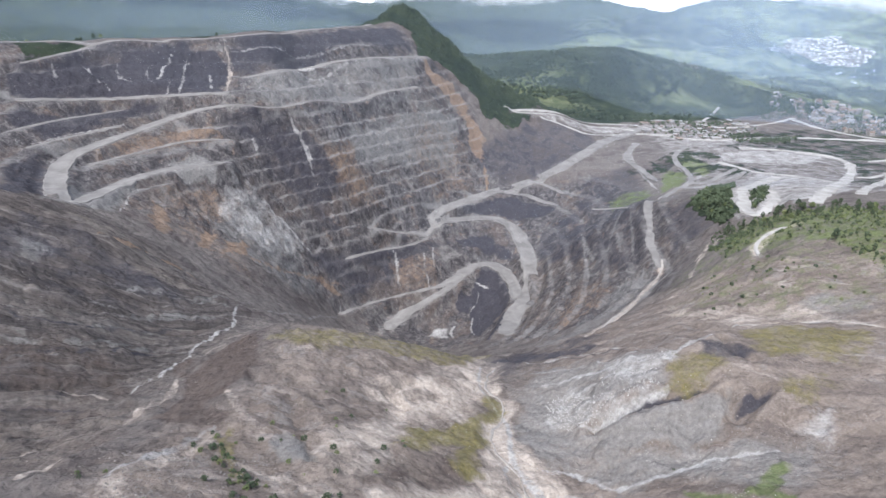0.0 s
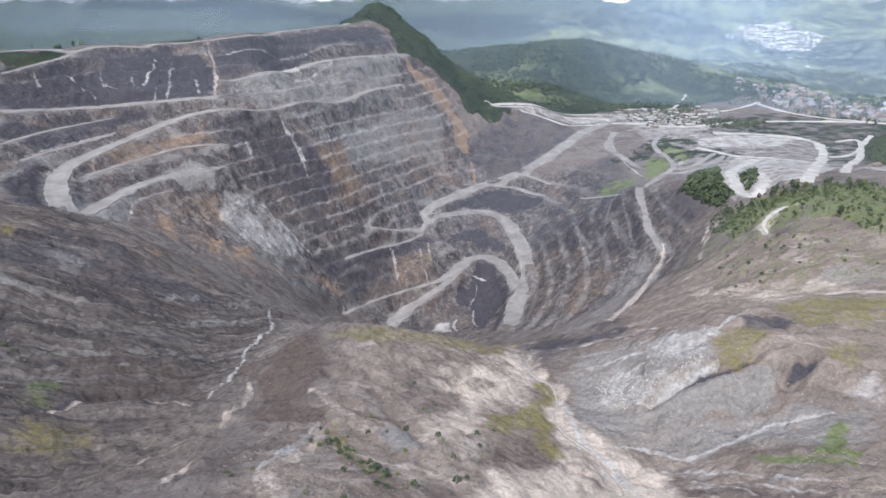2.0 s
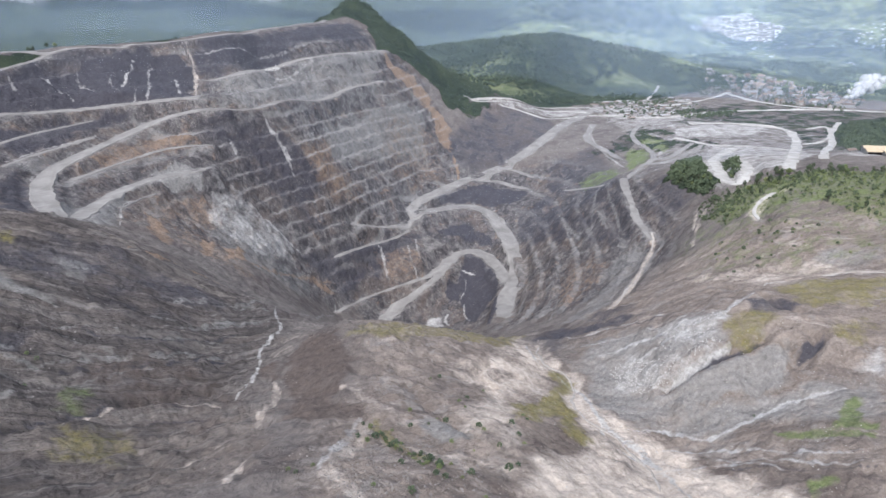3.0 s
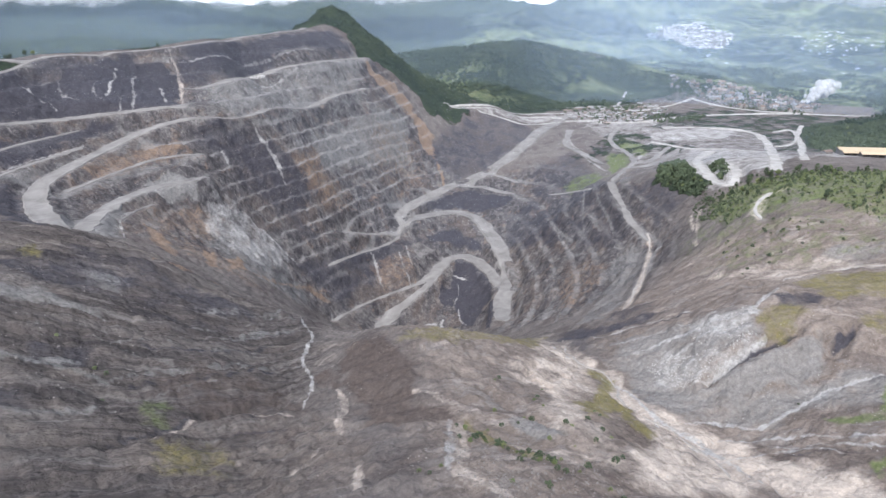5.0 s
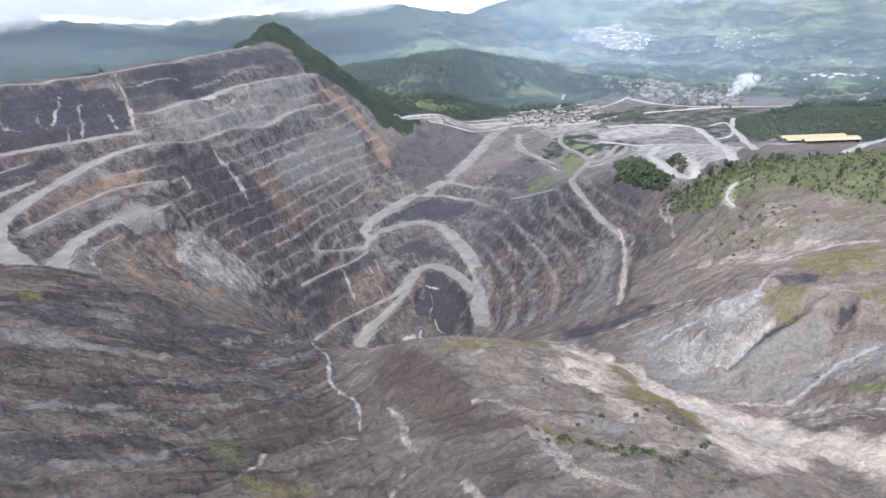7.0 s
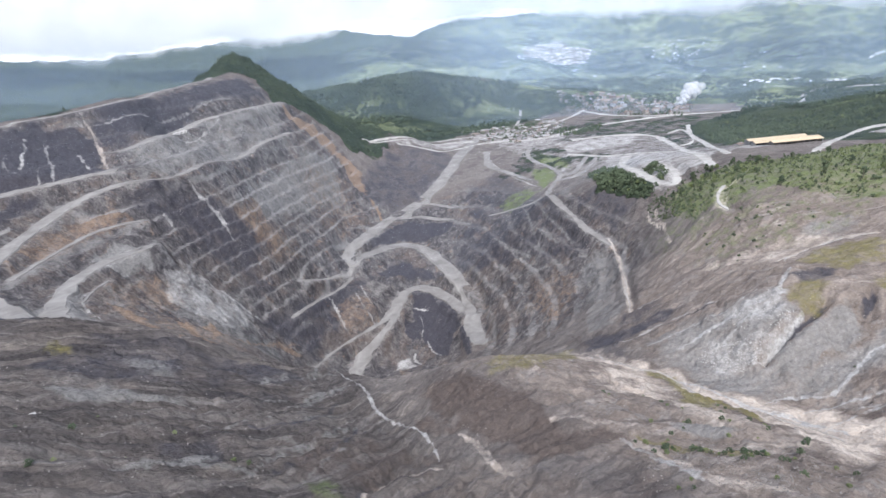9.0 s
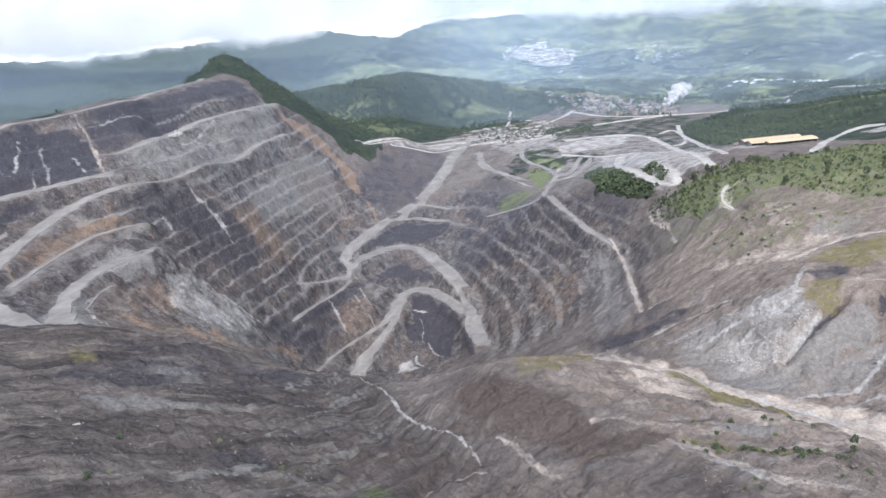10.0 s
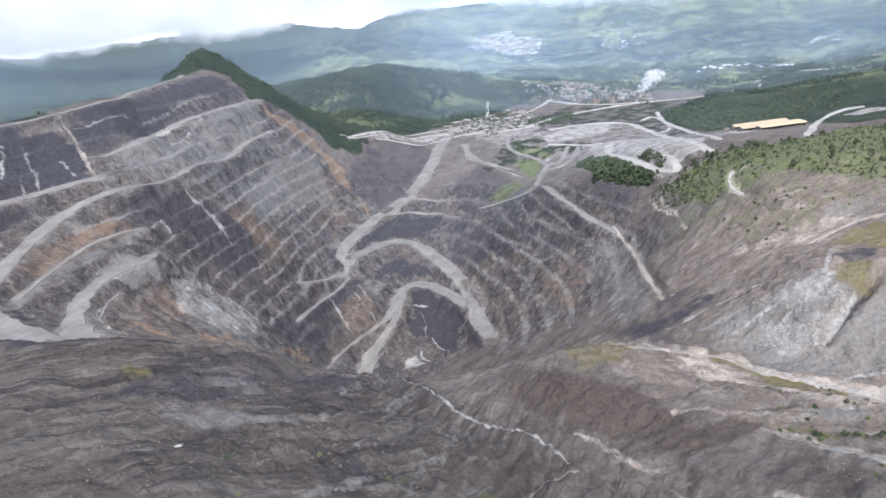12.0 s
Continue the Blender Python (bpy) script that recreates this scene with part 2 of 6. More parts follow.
# ---- plan of soil, rock and plant cover, and of painted shade: layer, strength, soft edge, outline ----
COVER = {
    "spur_soil": ("light", 1.0, 30, [(-100, 40), (-118, 170), (-98, 300), (-105, 390), (0, 425), (45, 410), (30, 250), (60, 60)]),
    "east_soil": ("light", 1.0, 30, [(40, 60), (30, 330), (100, 470), (210, 540), (290, 490), (380, 440), (420, 250), (250, 40)]),
    "near_soil": ("light", 0.1, 40, [(-110, 40), (-115, 200), (-160, 330), (-190, 300), (-250, 120)]),
    "west_soil": ("light", 0.3, 25, [(-420, 150), (-420, 290), (-335, 300), (-275, 262), (-255, 190), (-290, 120)]),
    "fan_low": ("tan", 1.3, 11, [(36, 296), (58, 262), (72, 215), (88, 165), (60, 150), (44, 200)]),
    "wall_dark": ("dark", 1, 14, [(-584, 892), (-522, 998), (-423, 1052), (-369, 1067), (-337, 990), (-403, 961), (-561, 837)]),
    "below_road_dark": ("dark", 0.7, 14, [(-311, 941), (-247, 992), (-190, 961), (-159, 908), (-190, 891), (-250, 901), (-293, 905)]),
    "creek_dark": ("dark", 0.9, 14, [(177, 1015), (234, 1004), (215, 870), (166, 920)]),
    "face_pale": ("grey", 0.7, 16, [(-307, 773), (-268, 820), (-217, 838), (-180, 813), (-192, 744), (-231, 718), (-284, 732)]),
    "bench_grey": ("grey", 0.75, 10, [(-321, 1038), (-251, 1104), (-151, 1182), (-47, 1316), (-61, 1196), (-160, 1105), (-240, 1008), (-299, 964)]),
    "wall_grey": ("grey", 0.45, 25, [(-159, 1094), (-50, 1200), (0, 1185), (-67, 1093), (-141, 1054)]),
    "face_oxide": ("oxide", 0.35, 14, [(-360, 744), (-336, 794), (-281, 743), (-214, 662), (-235, 648), (-299, 659)]),
    "amph_oxide": ("oxide", 0.6, 14, [(-424, 834), (-378, 883), (-329, 904), (-319, 888), (-365, 833), (-410, 783)]),
    "wall_oxide": ("oxide", 0.45, 16, [(-207, 991), (-158, 1024), (-88, 1034), (-108, 991), (-158, 968)]),
    "lower_oxide": ("oxide", 0.5, 12, [(-91, 935), (-16, 976), (-10, 921), (-75, 905)]),
    "right_oxide": ("oxide", 0.4, 14, [(133, 697), (203, 700), (192, 650), (117, 621)]),
    "wall_brown": ("oxide", 0.35, 20, [(-41, 1177), (48, 1236), (61, 1148), (-28, 1088), (-66, 1102)]),
    "peak_green": ("green", 1.2, 8, [(-121, 1422), (-6, 1441), (70, 1464), (142, 1420), (194, 1378), (155, 1333), (91, 1312), (55, 1367), (-11, 1344), (-44, 1339), (-67, 1392)]),
    "rim_green": ("green", 0.9, 6, [(-612, 949), (-576, 966), (-503, 1036), (-546, 982), (-572, 937), (-593, 904)]),
    "link_green": ("grass", 1.1, 5, [(490, 1225), (495, 1124), (461, 1059), (452, 1125), (454, 1176)]),
    "link_green2": ("grass", 1.1, 5, [(422, 1133), (440, 1098), (421, 1045), (376, 1016), (389, 1084)]),
    "link_green3": ("grass", 0.8, 8, [(298, 1057), (353, 1062), (367, 1023), (288, 1001)]),
    "hilltop_trees": ("green", 1.2, 6, [(424, 949), (460, 953), (401, 823), (344, 678), (321, 675), (325, 787)]),
    "brow_trees": ("grass", 0.85, 8, [(313, 636), (345, 639), (380, 616), (409, 614), (450, 570), (620, 500), (610, 340), (420, 320), (329, 380), (320, 408), (318, 467), (299, 499), (281, 505), (265, 536), (264, 568)]),
    "park_trees": ("green", 1.2, 12, [(906, 1188), (1087, 1184), (1150, 900), (977, 759), (820, 720), (740, 740), (600, 790), (723, 980)]),
    "yard_pale": ("pale", 0.35, 14, [(507, 1274), (592, 1235), (690, 1234), (756, 1172), (683, 1009), (525, 819), (561, 929), (578, 1027), (556, 1107)]),
    "yard_west": ("pale", 0.6, 12, [(144, 1371), (240, 1410), (445, 1531), (459, 1463), (378, 1432), (311, 1385), (227, 1382)]),
    "town_pale": ("pale", 0.6, 14, [(482, 1536), (601, 1500), (658, 1324), (523, 1228), (470, 1423)]),
    "plant_pale": ("oxide", 0.35, 20, [(854, 1803), (1101, 1764), (1277, 1610), (1327, 1429), (1178, 1280), (1023, 1418), (889, 1637)]),
    "east_pale": ("pale", 0.8, 8, [(754, 671), (806, 658), (800, 610), (740, 620)]),
    "shed_pale": ("pale", 0.6, 10, [(494, 716), (560, 760), (680, 740), (650, 670), (520, 670)]),
    "spur_tan": ("tan", 0.9, 14, [(-11, 355), (24, 349), (16, 310), (-24, 265), (-27, 293), (-46, 302)]),
    "brow_bare": ("tan", 1.1, 4, [(298, 546), (318, 548), (323, 534), (292, 519), (273, 501), (271, 515)]),
    "left_green": ("grass", 0.8, 4, [(-232, 254), (-224, 262), (-221, 235), (-228, 232)]),
    "tan_low": ("tan", 0.15, 8, [(-110, 400), (-129, 369), (-162, 346), (-164, 388)]),
    "scree_dark": ("dark", 0.6, 10, [(-347, 422), (-315, 473), (-283, 458), (-210, 450), (-199, 427), (-265, 387), (-324, 383)]),
    "soil_brown": ("light", 0.6, 12, [(-237, 185), (-233, 215), (-212, 245), (-167, 273), (-140, 253), (-133, 201), (-142, 161)]),
    "soil_olive": ("olive", 0.7, 8, [(-218, 192), (-217, 226), (-193, 229), (-194, 200)]),
    "spur_sand": ("tan", 0.8, 12, [(-31, 262), (-1, 266), (-37, 195), (-49, 202), (-59, 221)]),
    "ridge_sand": ("tan", 0.6, 5, [(38, 489), (36, 424), (31, 341), (8, 340), (-13, 350)]),
    "rock_field": ("grey", 0.7, 10, [(255, 405), (285, 396), (291, 380), (258, 349), (250, 371)]),
    "wall_base_dark": ("dark", 0.6, 8, [(40, 411), (119, 477), (136, 458), (122, 425), (88, 432), (40, 382)]),
    "talus": ("grey", 0.7, 8, [(214, 689), (260, 693), (228, 627), (147, 516), (97, 462), (83, 493), (173, 623)]),
    "east_dark": ("dark", 0.65, 14, [(233, 972), (204, 792), (227, 703), (255, 710), (291, 825), (319, 1023)]),
    "east_rust": ("oxide", 0.45, 14, [(182, 751), (209, 695), (155, 625), (119, 626), (135, 706)]),
    "pit_pale": ("pale", 0.9, 4, [(-14, 849), (10, 845), (8, 822), (-22, 830)]),
    "flats_scrub": ("green", 0.5, 40, [(330, 1130), (520, 1290), (700, 1460), (930, 1520), (1150, 1330), (980, 1240), (820, 1120), (720, 960), (600, 820), (470, 760), (560, 960), (480, 1060)]),
    "hill_scrub": ("grass", 0.3, 25, [(180, 430), (230, 560), (290, 640), (340, 560), (390, 420), (330, 350), (250, 380)]),
    "peak_brown": ("brown", 0.8, 10, [(-121, 1415), (-60, 1440), (20, 1420), (60, 1370), (30, 1330), (-40, 1335)]),
    "right_grey": ("grey", 1.1, 9, [(73, 390), (100, 380), (116, 345), (140, 337), (130, 311), (106, 305), (91, 309), (83, 297), (103, 270), (144, 262), (162, 253), (183, 246), (157, 217), (136, 230), (119, 246), (89, 248), (58, 267), (42, 293), (47, 329)]),
    "rubble_white": ("pale", 0.75, 7, [(66, 336), (79, 336), (89, 321), (95, 303), (105, 298), (99, 296), (88, 296), (78, 298), (63, 311)]),
    "rubble_upper": ("pale", 0.65, 7, [(99, 347), (118, 338), (144, 336), (138, 323), (121, 314), (108, 310), (96, 320)]),
    "rubble_mid": ("pale", 0.7, 6, [(91, 316), (107, 307), (124, 310), (125, 302), (106, 299), (95, 303)]),
    # shade on the slab's cut face, laid on as dark colour
    "slab_edge_shade": ("dark", 1.6, 1.6, [(88, 296), (101, 295), (117, 296), (148, 298), (142, 295), (115, 292), (100, 292)]),
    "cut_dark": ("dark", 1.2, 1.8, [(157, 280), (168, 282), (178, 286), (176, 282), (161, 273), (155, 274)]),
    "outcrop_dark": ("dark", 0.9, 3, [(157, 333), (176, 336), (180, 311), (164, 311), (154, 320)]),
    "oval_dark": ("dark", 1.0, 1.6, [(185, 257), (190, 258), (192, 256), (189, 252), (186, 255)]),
    "fern_upper": ("olive", 0.9, 6, [(194, 356), (244, 356), (259, 335), (226, 298), (199, 310), (180, 313), (179, 328)]),
    "fern_lower": ("olive", 0.8, 6, [(141, 330), (157, 325), (167, 307), (153, 301), (135, 301), (124, 302)]),
    "fern_right": ("olive", 0.6, 6, [(185, 292), (207, 292), (211, 280), (187, 273), (181, 284)]),
    "flat_pale": ("tan", 0.5, 7, [(173, 446), (204, 428), (245, 398), (275, 352), (265, 341), (242, 376), (191, 369), (180, 426)]),
    "right_white": ("pale", 0.7, 6, [(169, 260), (183, 262), (198, 264), (185, 248), (170, 253)]),
    "strip_green": ("grass", 1.1, 2, [(112, 231), (126, 221), (148, 207), (142, 201), (112, 224)]),
    "patch_green": ("grass", 1.3, 2, [(134, 218), (159, 240), (162, 234), (146, 218), (153, 212), (149, 208)]),
    "low_green": ("grass", 1.2, 2, [(100, 190), (112, 186), (107, 184), (97, 179)]),
    "spur_pale_cap": ("tan", 1.0, 6, [(4, 385), (27, 413), (34, 393), (36, 356), (28, 347), (13, 354)]),
    "fan_yellow": ("olive", 1.1, 4, [(32, 358), (37, 344), (28, 301), (17, 266), (17, 242), (12, 238), (6, 246), (7, 268), (-19, 237), (-21, 273), (-2, 283), (18, 302)]),
    "fan_brown": ("brown", 0.7, 7, [(-24, 215), (7, 255), (15, 237), (-25, 184), (-34, 189)]),
    "spur_sand_top": ("tan", 0.6, 9, [(-23, 259), (-19, 234), (-34, 192), (-45, 192), (-53, 210), (-46, 225)]),
    "fan_sand": ("tan", 1.05, 8, [(-32, 178), (15, 236), (28, 225), (51, 211), (54, 193), (-35, 156)]),
    "creek_sand": ("tan", 0.85, 4, [(44, 434), (37, 359), (44, 332), (43, 276), (59, 249), (54, 202), (45, 209), (34, 229), (15, 237), (20, 273), (33, 348), (39, 407)]),
    "spur_blue_grey": ("grey", 1.4, 3, [(-69, 222), (-58, 219), (-51, 195), (-61, 195), (-71, 206)]),
    "spur_scar": ("brown", 1.4, 2.5, [(-31, 311), (-20, 331), (-6, 323), (7, 321), (-14, 300)]),
    "spur_gravel": ("brown", 0.35, 9, [(-77, 164), (-55, 165), (-40, 175), (-37, 156), (-80, 142)]),
    "low_right": ("brown", 0.55, 8, [(58, 248), (81, 232), (102, 202), (128, 184), (113, 167), (52, 193)]),
    "scarp_big": ("brown", 1.4, 4, [(-144, 368), (-116, 361), (-112, 328), (-104, 306), (-106, 275), (-109, 247), (-100, 237), (-92, 222), (-104, 219), (-119, 226), (-129, 239), (-136, 242), (-133, 257), (-137, 278), (-140, 302), (-143, 324)]),
    "scarp_top": ("brown", 0.9, 4, [(-155, 340), (-136, 300), (-137, 292), (-154, 303), (-165, 317)]),
    "cap_olive": ("olive", 0.7, 6, [(50, 548), (46, 493), (23, 413), (-83, 323), (-108, 331), (-105, 350)]),
    "east_foot_dark": ("dark", 1.0, 5, [(71, 480), (81, 444), (118, 430), (116, 404), (98, 410), (63, 419), (39, 434)]),
    "east_brown_ground": ("brown", 0.6, 10, [(-214, 317), (-183, 310), (-160, 280), (-161, 246), (-167, 233), (-241, 266)]),
    "mound_dark": ("dark", 0.75, 7, [(-346, 404), (-331, 427), (-317, 433), (-280, 427), (-265, 389), (-282, 381), (-304, 375), (-332, 386)]),
    "crest_olive": ("olive", 0.7, 4, [(-349, 426), (-343, 442), (-335, 437), (-343, 425)]),
    "crest_tan": ("tan", 0.35, 6, [(-337, 368), (-323, 380), (-322, 361), (-333, 354)]),
    "slide_pale_a": ("grey", 1.2, 6, [(-331, 350), (-313, 359), (-291, 347), (-274, 351), (-276, 342), (-296, 337), (-310, 329), (-325, 330)]),
    "slide_pale_b": ("grey", 0.8, 5, [(-314, 420), (-288, 422), (-275, 387), (-283, 392)]),
    "debris_pink": ("tan", 0.35, 7, [(-303, 269), (-294, 279), (-285, 279), (-284, 265), (-298, 261)]),
    "slide_dark_a": ("dark", 0.75, 7, [(-299, 238), (-280, 243), (-272, 224), (-284, 216), (-290, 210)]),
    "slide_dark_b": ("dark", 0.75, 5, [(-285, 284), (-268, 294), (-268, 279), (-280, 271)]),
    "slide_dark_c": ("dark", 0.5, 8, [(-271, 375), (-236, 401), (-216, 405), (-235, 362), (-265, 354)]),
    "gully_tan": ("tan", 0.2, 8, [(-116, 827), (-65, 852), (-107, 392), (-127, 379), (-143, 388), (-158, 364), (-161, 400)]),
    "low_soil": ("light", 0.6, 10, [(-237, 203), (-209, 258), (-182, 268), (-160, 236), (-161, 194)]),
    "slate_upper": ("dark", 2.0, 8, [(-583, 862), (-548, 944), (-476, 1011), (-425, 1050), (-370, 1066), (-346, 1058), (-344, 1020), (-406, 973), (-497, 921), (-571, 833)]),
    "slate_rim": ("dark", 1.4, 8, [(-307, 1084), (-249, 1156), (-119, 1265), (-69, 1316), (-224, 1160), (-310, 1062)]),
    "slate_mid": ("dark", 1.3, 8, [(-555, 803), (-513, 825), (-467, 898), (-414, 927), (-449, 877), (-494, 774), (-538, 770)]),
    "slate_wall": ("dark", 1.0, 10, [(-325, 924), (-258, 977), (-210, 993), (-169, 980), (-146, 980), (-179, 942), (-220, 913), (-242, 921), (-282, 910), (-312, 907)]),
    "slate_left": ("dark", 1.1, 6, [(-488, 676), (-481, 737), (-366, 541), (-372, 497)]),
    "amphitheatre_floor": ("grey", 1.3, 6, [(-352, 519), (-350, 551), (-344, 619), (-366, 684), (-374, 727), (-392, 726), (-403, 671), (-412, 661)]),
    "slab_face": ("grey", 1.5, 3, [(88, 294), (104, 290), (123, 289), (145, 291), (155, 287), (154, 276), (145, 266), (127, 268), (103, 270), (87, 285)]),
    "slate_rim_east": ("dark", 1.3, 9, [(-354, 1072), (-214, 1220), (-103, 1386), (-66, 1328), (-211, 1173), (-314, 1060), (-342, 1055)]),
    "flats_dust": ("pale", 0.4, 20, [(465, 1398), (628, 1356), (793, 1249), (756, 1026), (508, 726), (379, 677), (400, 860), (433, 1054), (444, 1164)]),
    "wall_grey_mid": ("grey", 0.9, 10, [(-162, 1051), (-88, 1147), (-16, 1221), (31, 1248), (28, 1181), (-87, 1078), (-148, 1022)]),
    "rust_a": ("oxide", 0.85, 5, [(-390, 875), (-340, 912), (-322, 901), (-361, 871), (-379, 860)]),
    "rust_b": ("oxide", 0.7, 6, [(-430, 793), (-414, 824), (-383, 828), (-402, 790)]),
    "rust_c": ("oxide", 0.7, 8, [(-187, 992), (-149, 1044), (-145, 1013), (-111, 1011), (-145, 958), (-169, 971)]),
    "rust_d": ("oxide", 1.1, 4, [(-351, 719), (-334, 713), (-299, 649), (-309, 628)]),
    "rust_e": ("oxide", 1.3, 3, [(-293, 713), (-280, 725), (-266, 661), (-275, 652)]),
    "rust_f": ("oxide", 1.4, 3, [(-270, 729), (-255, 762), (-243, 706), (-254, 680)]),
    "rust_g": ("oxide", 0.6, 5, [(-334, 781), (-301, 810), (-280, 788), (-299, 758)]),
    "face_white": ("pale", 0.6, 8, [(-301, 809), (-273, 856), (-245, 858), (-215, 861), (-204, 848), (-233, 788), (-268, 775), (-298, 787)]),
    "plateau_top": ("grey", 1.5, 3, [(-361, 817), (-338, 838), (-300, 854), (-308, 813), (-332, 793), (-347, 784)]),
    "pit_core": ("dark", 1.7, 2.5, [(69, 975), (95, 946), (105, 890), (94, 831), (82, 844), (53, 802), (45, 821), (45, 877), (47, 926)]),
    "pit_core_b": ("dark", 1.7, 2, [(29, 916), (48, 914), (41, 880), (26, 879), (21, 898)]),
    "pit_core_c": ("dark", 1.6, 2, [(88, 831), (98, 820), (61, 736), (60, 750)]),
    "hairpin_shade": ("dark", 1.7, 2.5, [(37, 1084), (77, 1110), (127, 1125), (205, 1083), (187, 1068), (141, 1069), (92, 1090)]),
    "pit_brown": ("dark", 0.9, 6, [(-195, 857), (-122, 929), (-59, 987), (26, 1014), (-34, 973), (-71, 919), (-114, 885), (-142, 845), (-154, 856)]),
    "loop_dark": ("dark", 1.2, 3, [(16, 1015), (73, 1031), (116, 1001), (117, 976), (84, 1002), (43, 1004)]),
    "haul_brown": ("dark", 0.8, 14, [(60, 1202), (124, 1304), (226, 1381), (306, 1384), (352, 1322), (273, 1225), (188, 1184), (103, 1166)]),
    "haul_dark": ("dark", 0.9, 12, [(96, 1265), (180, 1356), (221, 1346), (175, 1252), (99, 1203)]),
    "slope_dark": ("dark", 0.7, 8, [(254, 1134), (361, 1180), (351, 1009), (263, 816), (257, 951), (242, 1074)]),
    "slope_dark_b": ("dark", 0.8, 6, [(164, 1021), (238, 1055), (240, 887), (211, 835), (162, 965)]),
    "creek_slope_dark": ("dark", 0.8, 6, [(313, 843), (343, 814), (336, 689), (299, 701), (274, 693)]),
    "yard_white": ("pale", 0.8, 8, [(529, 1189), (582, 1220), (639, 1228), (719, 1234), (756, 1201), (662, 1118), (589, 1114), (533, 1133)]),
    "yard_earth": ("brown", 0.5, 6, [(618, 1115), (707, 1139), (691, 1056), (626, 948), (587, 1055)]),
    "pond_white": ("pale", 0.8, 6, [(538, 1045), (575, 1004), (574, 910), (553, 819), (486, 714), (427, 681), (383, 660), (379, 677), (356, 665), (336, 654), (338, 682), (354, 734), (379, 794), (458, 940)]),
    "pond_earth": ("dark", 0.9, 3, [(528, 995), (550, 974), (485, 864), (445, 845), (444, 873)]),
    "settlement_ground": ("pale", 0.35, 30, [(1476, 2978), (1847, 3501), (2109, 3509), (2143, 3213), (1902, 2960), (1746, 3113)]),
}
